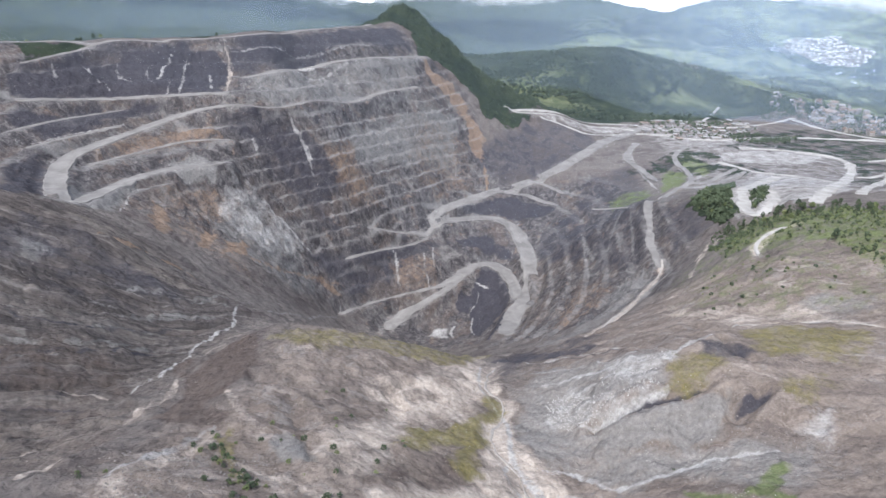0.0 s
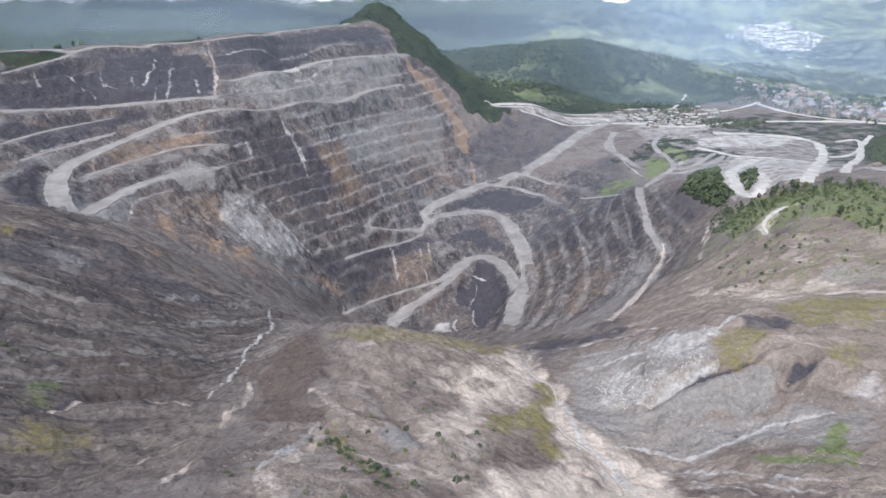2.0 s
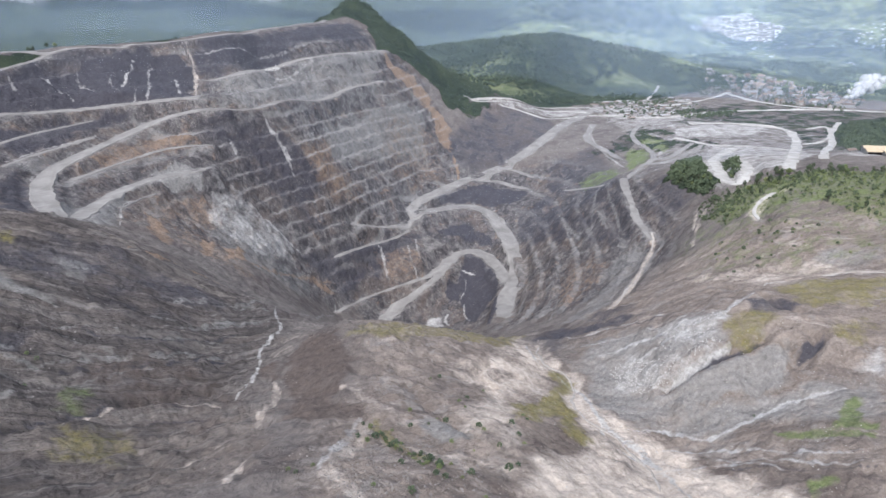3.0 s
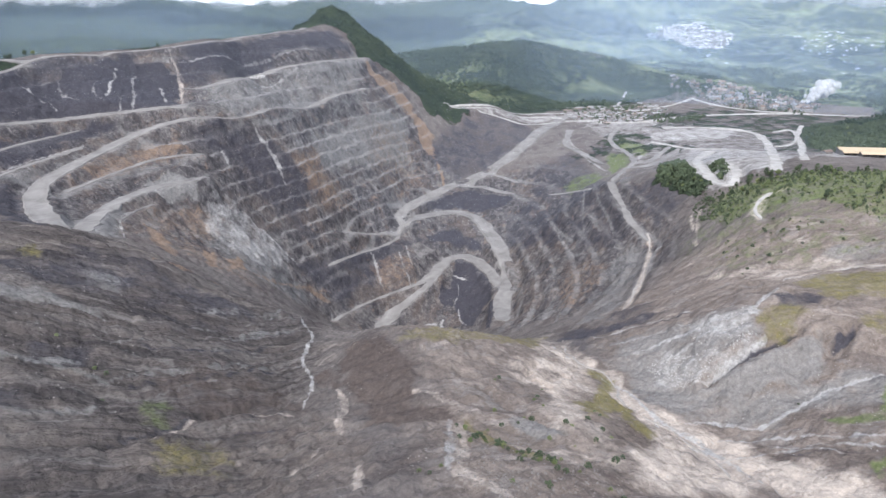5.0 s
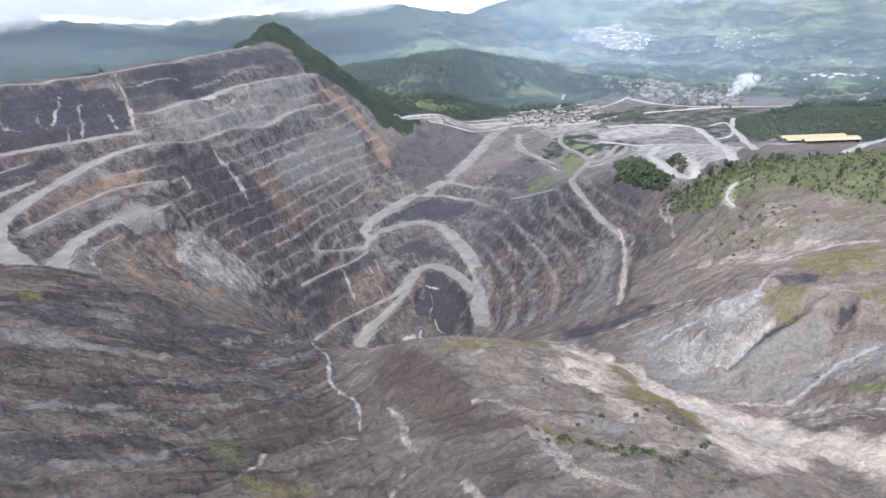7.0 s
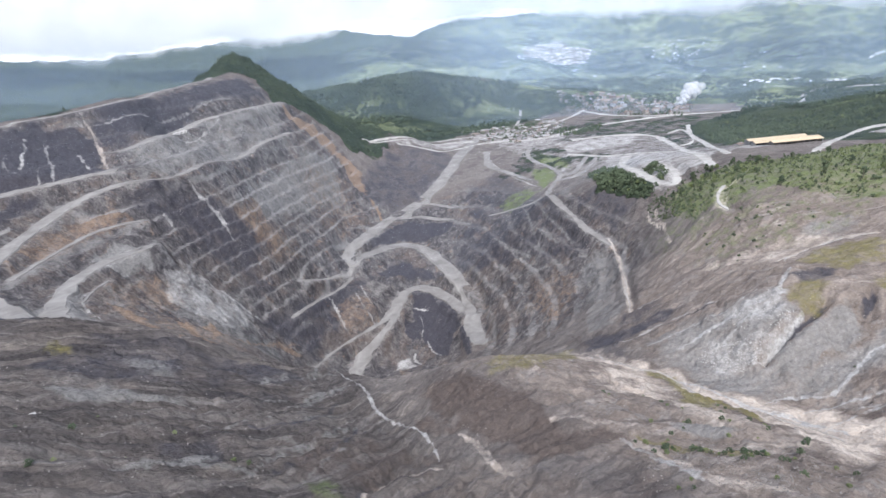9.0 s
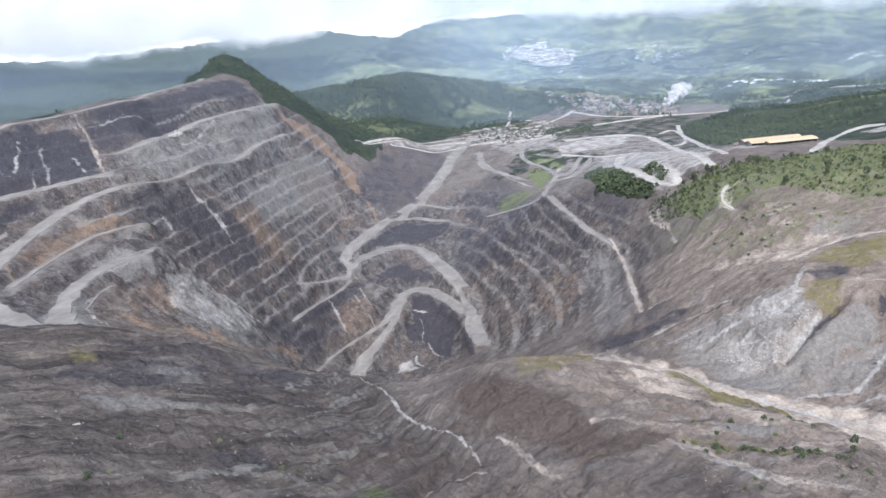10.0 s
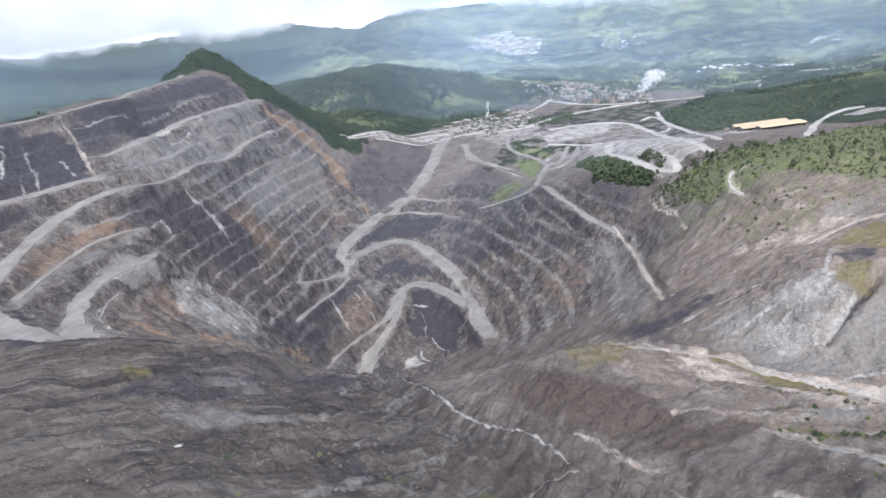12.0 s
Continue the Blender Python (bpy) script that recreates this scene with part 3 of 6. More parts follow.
# ---- stains, falls and painted crack shade: layer, strength, width, line ----
STAINS = {
    "orange_streak": ("oxide", 1.5, 26, [(-44, 1316), (-20, 1295), (20, 1302), (41, 1280), (57, 1261), (65, 1232), (68, 1211)]),
    "orange_thin": ("oxide", 1.2, 6, [(80, 1199), (84, 1176), (84, 1153)]),
    "white_fall": ("pale", 0.64, 4.2, [(-243, 989), (-230, 978), (-218, 971), (-209, 958), (-202, 946)]),
    "white_fall2": ("pale", 0.56, 3.0, [(-284, 922), (-276, 912)]),
    "brow_gully": ("tan", 0.56, 3.8, [(320, 653), (298, 639), (260, 582), (237, 545)]),
    "rill_left": ("grey", 0.80, 2.6, [(-251, 416), (-228, 425), (-207, 439), (-189, 467), (-177, 462)]),
    "rill_left2": ("grey", 0.72, 2.6, [(-227, 364), (-205, 403), (-184, 426), (-169, 438)]),
    "spur_pale": ("tan", 0.55, 4.5, [(-94, 220), (-96, 208), (-99, 185), (-107, 167), (-103, 159)]),
    "west_stream_a": ("pale", 0.96, 2.0, [(-175, 487), (-170, 447), (-162, 435), (-167, 401), (-170, 371), (-165, 348), (-161, 324), (-161, 300), (-164, 287), (-166, 276)]),
    "tan_rill_a": ("tan", 0.55, 3.8, [(-147, 293), (-144, 283), (-144, 272), (-147, 258), (-146, 237)]),
    "tan_rill_b": ("tan", 0.55, 1.9, [(-148, 232), (-154, 227), (-158, 213), (-163, 204), (-168, 197)]),
    "tan_rill_c": ("tan", 0.55, 3.0, [(-141, 186), (-140, 175), (-142, 161)]),
    "scree_pale_a": ("grey", 0.88, 4.2, [(-303, 270), (-295, 272), (-286, 275), (-276, 275), (-266, 279)]),
    "scree_pale_b": ("grey", 0.80, 3.6, [(-298, 308), (-288, 313), (-274, 312)]),
    "scree_pale_c": ("grey", 0.80, 2.4, [(-291, 351), (-278, 343), (-269, 344)]),
    "scree_pale_d": ("grey", 0.72, 1.8, [(-254, 270), (-244, 282), (-233, 286), (-209, 315), (-175, 373)]),
    "scree_pale_e": ("grey", 0.72, 1.8, [(-236, 259), (-224, 276), (-215, 289), (-194, 305)]),
    "scree_pale_f": ("grey", 0.72, 1.8, [(-230, 332), (-215, 352), (-197, 383)]),
    "scree_pale_g": ("grey", 0.64, 1.8, [(-260, 305), (-240, 304), (-221, 300)]),
    "spur_rib_a": ("pale", 0.55, 3.0, [(-98, 222), (-102, 199), (-107, 177), (-110, 162)]),
    "spur_rib_b": ("tan", 0.55, 5.2, [(-109, 164), (-104, 155), (-99, 146), (-95, 139)]),
    "spur_rib_c": ("tan", 0.55, 3.8, [(-88, 199), (-78, 191), (-58, 182), (-38, 173)]),
    "spur_rib_d": ("tan", 0.55, 3.8, [(-108, 263), (-98, 246), (-88, 234)]),
    "creek_a": ("pale", 1.12, 2.2, [(30, 422), (24, 370), (28, 351), (33, 336), (40, 312), (37, 276), (39, 262), (47, 243), (49, 224), (48, 200), (52, 181), (61, 164)]),
    "creek_b": ("pale", 1.04, 1.9, [(38, 275), (30, 257), (35, 242), (47, 234), (49, 221)]),
    "creek_c": ("pale", 0.96, 1.5, [(39, 265), (46, 254), (51, 239)]),
    "trib_a": ("pale", 0.9, 1.9, [(52, 262), (69, 266), (80, 257), (86, 246), (93, 248), (105, 249), (119, 252), (136, 253), (148, 250)]),
    "trib_b": ("pale", 0.80, 1.9, [(43, 221), (63, 223), (79, 221), (93, 211), (99, 196)]),
    "slab_line": ("pale", 0.96, 3.0, [(66, 355), (94, 349), (114, 334), (135, 322)]),
    "hill_line": ("pale", 1.04, 2.2, [(194, 368), (224, 377), (242, 374), (258, 364)]),
    "olive_line": ("olive", 0.80, 4.5, [(-92, 222), (-87, 201), (-80, 188), (-71, 177)]),
    "east_rib_a": ("grey", 0.80, 3.0, [(317, 1011), (252, 872), (228, 807)]),
    "east_rib_b": ("grey", 0.80, 3.0, [(281, 888), (256, 785), (242, 731)]),
    "east_rib_c": ("grey", 0.88, 2.6, [(221, 915), (209, 850), (200, 784)]),
    "east_rib_d": ("grey", 0.80, 2.6, [(178, 826), (200, 773), (219, 705), (257, 695)]),
    "east_rib_e": ("grey", 0.72, 3.0, [(289, 844), (272, 764), (260, 715)]),
    "east_rib_f": ("grey", 0.72, 3.8, [(169, 704), (138, 654), (97, 590)]),
    "creek_turn": ("pale", 0.88, 1.9, [(116, 473), (123, 465), (138, 460)]),
    "fall_a": ("pale", 0.64, 3.1, [(-561, 927), (-550, 910), (-541, 900)]),
    "fall_b": ("pale", 0.64, 3.1, [(-534, 956), (-521, 951), (-499, 946), (-489, 935)]),
    "fall_c": ("pale", 0.64, 3.9, [(-499, 990), (-492, 970), (-466, 963)]),
    "fall_d": ("pale", 0.64, 3.1, [(-451, 1003), (-455, 980), (-438, 968)]),
    "fall_e": ("pale", 0.70, 3.1, [(-431, 1031), (-433, 1003), (-439, 978)]),
    "fall_f": ("pale", 0.70, 3.1, [(-409, 1041), (-408, 1009), (-402, 991), (-404, 965)]),
    "fall_g": ("pale", 0.58, 2.3, [(-418, 988), (-419, 962)]),
    "fall_h": ("pale", 0.58, 3.1, [(-376, 1034), (-362, 997)]),
    "fall_i": ("tan", 0.64, 4.7, [(-362, 1081), (-349, 1060), (-341, 1000)]),
    "fall_j": ("pale", 0.51, 2.3, [(-479, 781), (-463, 761)]),
    "fall_k": ("pale", 0.51, 2.3, [(-520, 751), (-504, 733), (-497, 726)]),
    "fall_l": ("pale", 0.51, 2.3, [(-456, 884), (-441, 864)]),
    "pit_streak_a": ("pale", 0.56, 3.0, [(-82, 949), (-74, 929), (-68, 910)]),
    "pit_streak_b": ("pale", 0.56, 3.0, [(-18, 988), (-14, 937)]),
    # shade inside the slab's crack, painted dark along the cut
    "crack_shade_line": ("dark", 1.4, 2.6, [(88, 296), (101, 295), (116, 295), (148, 298)]),
    "bed_a": ("pale", 0.8, 1.6, [(58, 247), (84, 237), (101, 221), (114, 203), (137, 195)]),
    "bed_b": ("pale", 0.7, 1.4, [(77, 226), (99, 213), (112, 196), (130, 187)]),
    "bed_c": ("dark", 0.8, 1.4, [(68, 216), (91, 210), (106, 195), (128, 185)]),
    "trib_low": ("pale", 1.2, 2.2, [(86, 248), (98, 248), (110, 249), (122, 254), (134, 255), (146, 251), (163, 247)]),
    "trib_mid": ("pale", 1.0, 1.6, [(53, 266), (67, 265), (77, 257), (86, 247)]),
    "ridge_white": ("pale", 0.8, 2.2, [(57, 389), (75, 380), (94, 373), (101, 359)]),
    "slope_line_a": ("pale", 0.7, 1.6, [(50, 425), (77, 414), (99, 398), (116, 381), (129, 358)]),
    "slope_line_b": ("pale", 0.7, 1.6, [(61, 384), (80, 376), (99, 368), (107, 347), (135, 346)]),
    "slope_line_c": ("dark", 0.8, 1.8, [(63, 419), (86, 404), (104, 387), (121, 371)]),
    "slope_line_d": ("pale", 1.0, 3.0, [(169, 344), (146, 333), (129, 326)]),
    "slab_drip_a": ("pale", 1.0, 3.0, [(126, 322), (109, 329), (99, 328), (82, 329)]),
    "slab_drip_b": ("pale", 1.0, 3.0, [(128, 300), (107, 296), (96, 296), (78, 299)]),
    "creek_turn2": ("tan", 1.0, 1.4, [(113, 469), (119, 464), (128, 458), (147, 455)]),
    "rust_line": ("oxide", 0.9, 5, [(-277, 471), (-259, 487), (-242, 519), (-223, 509)]),
    "rust_line_b": ("oxide", 0.7, 4, [(-266, 660), (-233, 750), (-187, 839), (-151, 862)]),
    "rust_patch": ("oxide", 0.9, 6, [(-184, 832), (-163, 847), (-154, 846)]),
    "slide_line_a": ("grey", 1.0, 2.0, [(-245, 405), (-228, 426), (-208, 431), (-185, 466), (-152, 835)]),
    "slide_line_b": ("grey", 0.9, 1.8, [(-236, 378), (-219, 385), (-204, 411), (-182, 430), (-166, 438)]),
    "slide_line_c": ("grey", 0.9, 2.0, [(-303, 256), (-282, 269), (-265, 271), (-253, 271)]),
    "slide_line_d": ("grey", 0.8, 1.8, [(-251, 275), (-239, 290), (-217, 302), (-193, 358), (-171, 360)]),
    "slide_line_e": ("dark", 0.9, 2.0, [(-244, 275), (-225, 284), (-207, 301), (-185, 349)]),
    "slide_line_f": ("grey", 0.8, 2.0, [(-287, 221), (-272, 221), (-256, 235), (-241, 244)]),
    "slide_line_g": ("dark", 0.8, 2.2, [(-257, 322), (-232, 317), (-218, 342), (-190, 405)]),
    "slide_line_h": ("grey", 0.9, 1.6, [(-283, 299), (-269, 301), (-257, 319), (-237, 331)]),
    "soil_line_a": ("dark", 0.9, 1.6, [(-237, 216), (-221, 232), (-209, 255), (-188, 258), (-172, 266)]),
    "soil_line_b": ("tan", 0.9, 1.8, [(-221, 225), (-206, 260), (-186, 263), (-169, 265)]),
    "soil_line_c": ("dark", 0.8, 1.4, [(-200, 233), (-184, 250), (-167, 246)]),
    "rim_line": ("pale", 0.5, 2, [(-420, 1056), (-371, 1069), (-312, 1085), (-262, 1148), (-192, 1185), (-119, 1261)]),
    "rim_line_b": ("pale", 0.4, 2, [(-305, 1039), (-242, 1101), (-169, 1159), (-89, 1239), (-45, 1301)]),
    "plateau_white": ("pale", 0.8, 1.6, [(-365, 812), (-344, 783), (-331, 793)]),
    "plateau_white_b": ("pale", 0.7, 1.6, [(-342, 624), (-371, 706), (-370, 726), (-359, 754)]),
    "left_white": ("pale", 0.6, 1.6, [(-518, 748), (-503, 740), (-486, 794), (-446, 868)]),
    "left_white_b": ("pale", 0.6, 1.6, [(-484, 784), (-471, 770)]),
    "left_white_c": ("pale", 0.6, 1.6, [(-366, 541), (-462, 709), (-472, 742)]),
    "face_line_a": ("pale", 0.9, 3, [(-285, 819), (-248, 819), (-219, 818)]),
    "face_line_b": ("pale", 0.9, 3, [(-263, 854), (-230, 857), (-195, 861)]),
    "face_line_c": ("dark", 0.9, 3, [(-294, 771), (-261, 785), (-233, 788)]),
    "wall_fall_a": ("pale", 0.6, 2, [(-238, 986), (-220, 978), (-202, 957)]),
    "wall_fall_b": ("pale", 0.7, 2.2, [(-285, 926), (-276, 917)]),
    "pit_white_c": ("pale", 1.1, 2.2, [(52, 940), (66, 937), (75, 927)]),
    "pit_white_d": ("pale", 0.8, 1.6, [(58, 925), (56, 901), (41, 881)]),
    "pit_white_e": ("pale", 0.9, 2, [(47, 870), (41, 838), (47, 812)]),
    "pit_fall_a": ("pale", 0.9, 3, [(-78, 947), (-74, 931), (-71, 905)]),
    "pit_fall_b": ("pale", 0.7, 3, [(-32, 973), (-30, 935), (-19, 911)]),
    "slope_rib_a": ("grey", 0.9, 4, [(226, 959), (217, 860), (213, 814)]),
    "slope_rib_b": ("grey", 0.9, 4, [(254, 856), (238, 775)]),
    "brow_gully_b": ("tan", 0.9, 2.6, [(304, 655), (293, 646), (256, 581)]),
    "road_edge_a": ("pale", 0.9, 2.2, [(388, 1283), (376, 1204), (369, 1131), (373, 1036)]),
    "pit_white_b": ("pale", 0.88, 3.8, [(18, 853), (9, 834), (18, 817)]),
}
# ---- cut gullies: depth, width, line ----
GULLIES = {
    "scree_edge": (3.0, 6, [(-278, 198), (-270, 199), (-259, 200), (-242, 206), (-228, 221), (-216, 240), (-199, 263), (-178, 276), (-166, 278)]),
    "spur_gully_a": (3.5, 5, [(-102, 285), (-90, 271), (-71, 280)]),
    "spur_gully_b": (3, 5, [(-18, 328), (-35, 305), (-22, 296)]),
    "spur_gully_c": (3, 7, [(-73, 252), (-70, 241), (-63, 233)]),
    "spur_gully_d": (2.5, 3, [(-61, 221), (-54, 208), (-51, 198)]),
    "spur_gully_e": (3, 4, [(-144, 224), (-138, 236), (-131, 239), (-123, 235)]),
    "right_gully_a": (3, 3.5, [(173, 340), (171, 318), (180, 307)]),
    "slab_cut_b": (5, 5, [(156, 288), (155, 278), (153, 271), (165, 277), (174, 282)]),
    "fan_gully": (3, 5, [(57, 245), (57, 235), (63, 227)]),
    "low_gully": (3, 5, [(51, 210), (51, 196), (53, 182), (57, 177)]),
}


def surface(px, py):
    """Smooth land through the lines of the plan."""
    ctrl = np.array([p for line in LAND.values() for p in line], float)
    n, soft = len(ctrl), 15.0
    d = np.sqrt(((ctrl[:, None, :2] - ctrl[None, :, :2]) ** 2).sum(-1) + soft**2)
    poly = np.c_[np.ones(n), ctrl[:, :2]]
    a = np.zeros((n + 3, n + 3))
    a[:n, :n], a[:n, n:], a[n:, :n] = -d + np.eye(n) * 1.5, poly, poly.T
    w = np.linalg.solve(a, np.r_[ctrl[:, 2], 0, 0, 0])
    out = np.empty(px.size)
    fx, fy = px.ravel(), py.ravel()
    for s in range(0, fx.size, 40000):
        x, y = fx[s : s + 40000], fy[s : s + 40000]
        r = np.sqrt((x[:, None] - ctrl[:, 0]) ** 2 + (y[:, None] - ctrl[:, 1]) ** 2 + soft**2)
        out[s : s + 40000] = -r @ w[:n] + w[n] + w[n + 1] * x + w[n + 2] * y
    return out.reshape(px.shape)


def lattice(ix, iy, seed):
    """A repeatable random angle for every corner of a square lattice."""
    h = (ix.astype(np.int64) * 374761393 + iy.astype(np.int64) * 668265263 + seed * 974711) & 0xFFFFFFFF
    h = ((h ^ (h >> 13)) * 1274126177) & 0xFFFFFFFF
    return ((h ^ (h >> 16)) & 0xFFFF) * (2 * np.pi / 65536)


def grain(x, y, size, seed=0):
    """Gradient noise of the given cell size, about -0.7 to 0.7."""
    u, v = x / size, y / size
    i, j = np.floor(u), np.floor(v)
    fu, fv = u - i, v - j
    su, sv = fu * fu * fu * (fu * (fu * 6 - 15) + 10), fv * fv * fv * (fv * (fv * 6 - 15) + 10)
    corner = []
    for dj in (0, 1):
        for di in (0, 1):
            a = lattice(i + di, j + dj, seed)
            corner.append(np.cos(a) * (fu - di) + np.sin(a) * (fv - dj))
    low, high = corner[0] + su * (corner[1] - corner[0]), corner[2] + su * (corner[3] - corner[2])
    return low + sv * (high - low)


def rough(x, y, size, octaves, seed=0, gain=0.5):
    return sum(gain**k * grain(x, y, size / 2.03**k, seed + 17 * k) for k in range(octaves))


def step(a, b, v):
    f = np.clip((v - a) / (b - a), 0, 1)
    return f * f * (3 - 2 * f)


def line_distance(x, y, line):
    """Distance to a polyline, and the share of its length at the nearest place."""
    pts = np.array(line, float)[:, :2]
    seg = np.linalg.norm(np.diff(pts, axis=0), axis=1)
    total, run = seg.sum(), 0.0
    best, where = np.full(x.shape, 1e9), np.zeros(x.shape)
    for p, q, n in zip(pts[:-1], pts[1:], seg):
        f = np.clip(((x - p[0]) * (q[0] - p[0]) + (y - p[1]) * (q[1] - p[1])) / max(n * n, 1e-6), 0, 1)
        d = np.hypot(x - p[0] - f * (q[0] - p[0]), y - p[1] - f * (q[1] - p[1]))
        near = d < best
        best, where = np.where(near, d, best), np.where(near, (run + f * n) / total, where)
        run += n
    return best, where


class Binned:
    """Places sorted into square cells, so that a line looks only at those beside it."""

    def __init__(self, x, y, cell=25.0):
        self.x, self.y, self.cell = x, y, cell
        self.i, self.j = np.floor(x / cell).astype(int), np.floor(y / cell).astype(int)
        self.i0, self.j0 = self.i.min(), self.j.min()
        self.w, self.h = self.i.max() - self.i0 + 1, self.j.max() - self.j0 + 1
        key = (self.i - self.i0) * self.h + (self.j - self.j0)
        self.order = np.argsort(key, kind="stable")
        self.begin = np.searchsorted(key[self.order], np.arange(self.w * self.h + 1))

    def beside(self, line, reach):
        """Indices of the places within reach of a polyline, their distance to it and the share of its length."""
        pts = np.array(line, float)[:, :2]
        seg = np.linalg.norm(np.diff(pts, axis=0), axis=1)
        run = np.r_[0, np.cumsum(seg)]
        ids, dist, share = [], [], []
        group = 6
        for s in range(0, len(seg), group):
            part_pts = pts[s : s + group + 1]
            lo, hi = np.floor((part_pts.min(0) - reach) / self.cell).astype(int), np.floor((part_pts.max(0) + reach) / self.cell).astype(int)
            js, je = max(lo[1] - self.j0, 0), min(hi[1] - self.j0, self.h - 1)
            cols = range(max(lo[0] - self.i0, 0), min(hi[0] - self.i0, self.w - 1) + 1)
            if je < js:
                continue
            k = [self.order[self.begin[c * self.h + js] : self.begin[c * self.h + je + 1]] for c in cols]
            k = np.concatenate(k) if k else np.empty(0, int)
            if not len(k):
                continue
            d, f = line_distance(self.x[k], self.y[k], part_pts)
            keep = d < reach
            ids.append(k[keep]), dist.append(d[keep])
            share.append((run[s] + f[keep] * (run[min(s + group, len(seg))] - run[s])) / run[-1])
        if not sum(len(i) for i in ids):
            return np.empty(0, int), np.empty(0), np.empty(0)
        ids, dist, share = np.concatenate(ids), np.concatenate(dist), np.concatenate(share)
        order = np.lexsort((dist, ids))
        ids, dist, share = ids[order], dist[order], share[order]
        first = np.r_[True, ids[1:] != ids[:-1]]
        return ids[first], dist[first], share[first]


def inside(x, y, outline):
    pts = np.array(outline, float)[:, :2]
    odd = np.zeros(x.shape, bool)
    for (ax, ay), (bx, by) in zip(pts, np.roll(pts, -1, axis=0)):
        if ay != by:
            odd ^= ((ay > y) != (by > y)) & (x < (bx - ax) * (y - ay) / (by - ay) + ax)
    return odd


def patch(x, y, outline, soft):
    """1 inside the outline, falling to 0 over a soft edge. Works on flat arrays; far places are skipped."""
    pts = np.array(outline, float)[:, :2]
    lo, hi = pts.min(0) - 2 * soft, pts.max(0) + 2 * soft
    out = np.zeros(x.shape)
    k = np.flatnonzero((x > lo[0]) & (x < hi[0]) & (y > lo[1]) & (y < hi[1]))
    if len(k):
        sway = min(1.6 * soft, 9.0)
        u = x[k] + sway * (1.2 * grain(x[k], y[k], 4.5 * sway, 401) + 0.8 * grain(x[k], y[k], 1.7 * sway, 402))
        v = y[k] + sway * (1.2 * grain(x[k], y[k], 4.5 * sway, 403) + 0.8 * grain(x[k], y[k], 1.7 * sway, 404))
        d, _ = line_distance(u, v, [*outline, outline[0]])
        out[k] = step(-soft, soft, np.where(inside(u, v, outline), d, -d))
    return out


def curve_line(line, spacing):
    """A polyline rounded into a smooth one with even spacing."""
    pts = np.array(line, float)
    for _ in range(3):
        mid = np.empty((2 * len(pts) - 2, pts.shape[1]))
        mid[0::2], mid[1::2] = 0.75 * pts[:-1] + 0.25 * pts[1:], 0.25 * pts[:-1] + 0.75 * pts[1:]
        pts = np.vstack([pts[:1], mid, pts[-1:]])
    run = np.r_[0, np.cumsum(np.linalg.norm(np.diff(pts[:, :2], axis=0), axis=1))]
    at = np.linspace(0, run[-1], max(3, int(run[-1] / spacing) + 1))
    return np.stack([np.interp(at, run, pts[:, n]) for n in range(pts.shape[1])], -1)


def graded(line, spacing=4.0, smooth=60.0):
    """The smooth line with heights on the land, evened out along the way."""
    flat = curve_line(line, spacing)
    z = surface(flat[:, 0], flat[:, 1])
    n = max(1, int(smooth / spacing))
    pad = np.r_[np.full(n, z[0]), z, np.full(n, z[-1])]
    kernel = np.hanning(2 * n + 3)[1:-1]
    z = np.convolve(pad, kernel / kernel.sum(), mode="valid")[: len(z)]
    return np.c_[flat, z]


# ---- the ground: one polar sheet round the flight line, finer where the land is near and open ----
HUB = (-150.0, 30.0)
near_angles = np.radians(np.linspace(-75, 45, 960))
far_angles = np.radians(np.linspace(45, 285, 81)[1:-1])
ang = np.r_[near_angles, far_angles]
rad = np.r_[np.linspace(5, 110, 10), np.linspace(113, 620, 290), np.linspace(622, 1500, 430), 1500 * (4900 / 1500) ** np.linspace(0.008, 1, 150)]
A, R = np.meshgrid(ang, rad)
GX, GY = (HUB[0] - np.sin(A) * R).ravel(), (HUB[1] + np.cos(A) * R).ravel()
RR = R.ravel()
GZ = surface(GX, GY)

# far hills and ranges
away = np.flatnonzero(RR > 1700)
GZ[away] += step(1750, 3000, RR[away]) * (55 * rough(GX[away], GY[away], 620, 5, 3) - 60 * np.abs(rough(GX[away], GY[away], 420, 4, 9)))

# downhill direction on a coarse grid, to lead rills and gullies
gx, gy = np.arange(-900, 1300, 6.0), np.arange(-100, 1900, 6.0)
CX, CY = np.meshgrid(gx, gy)
CZ = surface(CX, CY)
DY, DX = np.gradient(CZ, 6.0)


def on_grid(field, x, y):
    u, v = np.clip((x - gx[0]) / 6.0, 0, len(gx) - 1.01), np.clip((y - gy[0]) / 6.0, 0, len(gy) - 1.01)
    i, j = u.astype(int), v.astype(int)
    fu, fv = u - i, v - j
    return (field[j, i] * (1 - fu) + field[j, i + 1] * fu) * (1 - fv) + (field[j + 1, i] * (1 - fu) + field[j + 1, i + 1] * fu) * fv


SLOPE = np.hypot(DX, DY)
NEAR = np.flatnonzero(RR < 1750)
nx, ny = GX[NEAR], GY[NEAR]
BINS = Binned(nx, ny)


def rills(x, y, size, reach, seed, pace=1.1):
    """Noise drawn out along the fall of the land."""
    total, count = grain(x, y, size, seed), 1
    for way in (1, -1):
        px, py = x.copy(), y.copy()
        for _ in range(reach):
            dx, dy = on_grid(DX, px, py), on_grid(DY, px, py)
            n = np.hypot(dx, dy) + 1e-3
            px, py = px + way * dx / n * size * pace, py + way * dy / n * size * pace
            total, count = total + grain(px, py, size, seed), count + 1
    return total / count**0.62


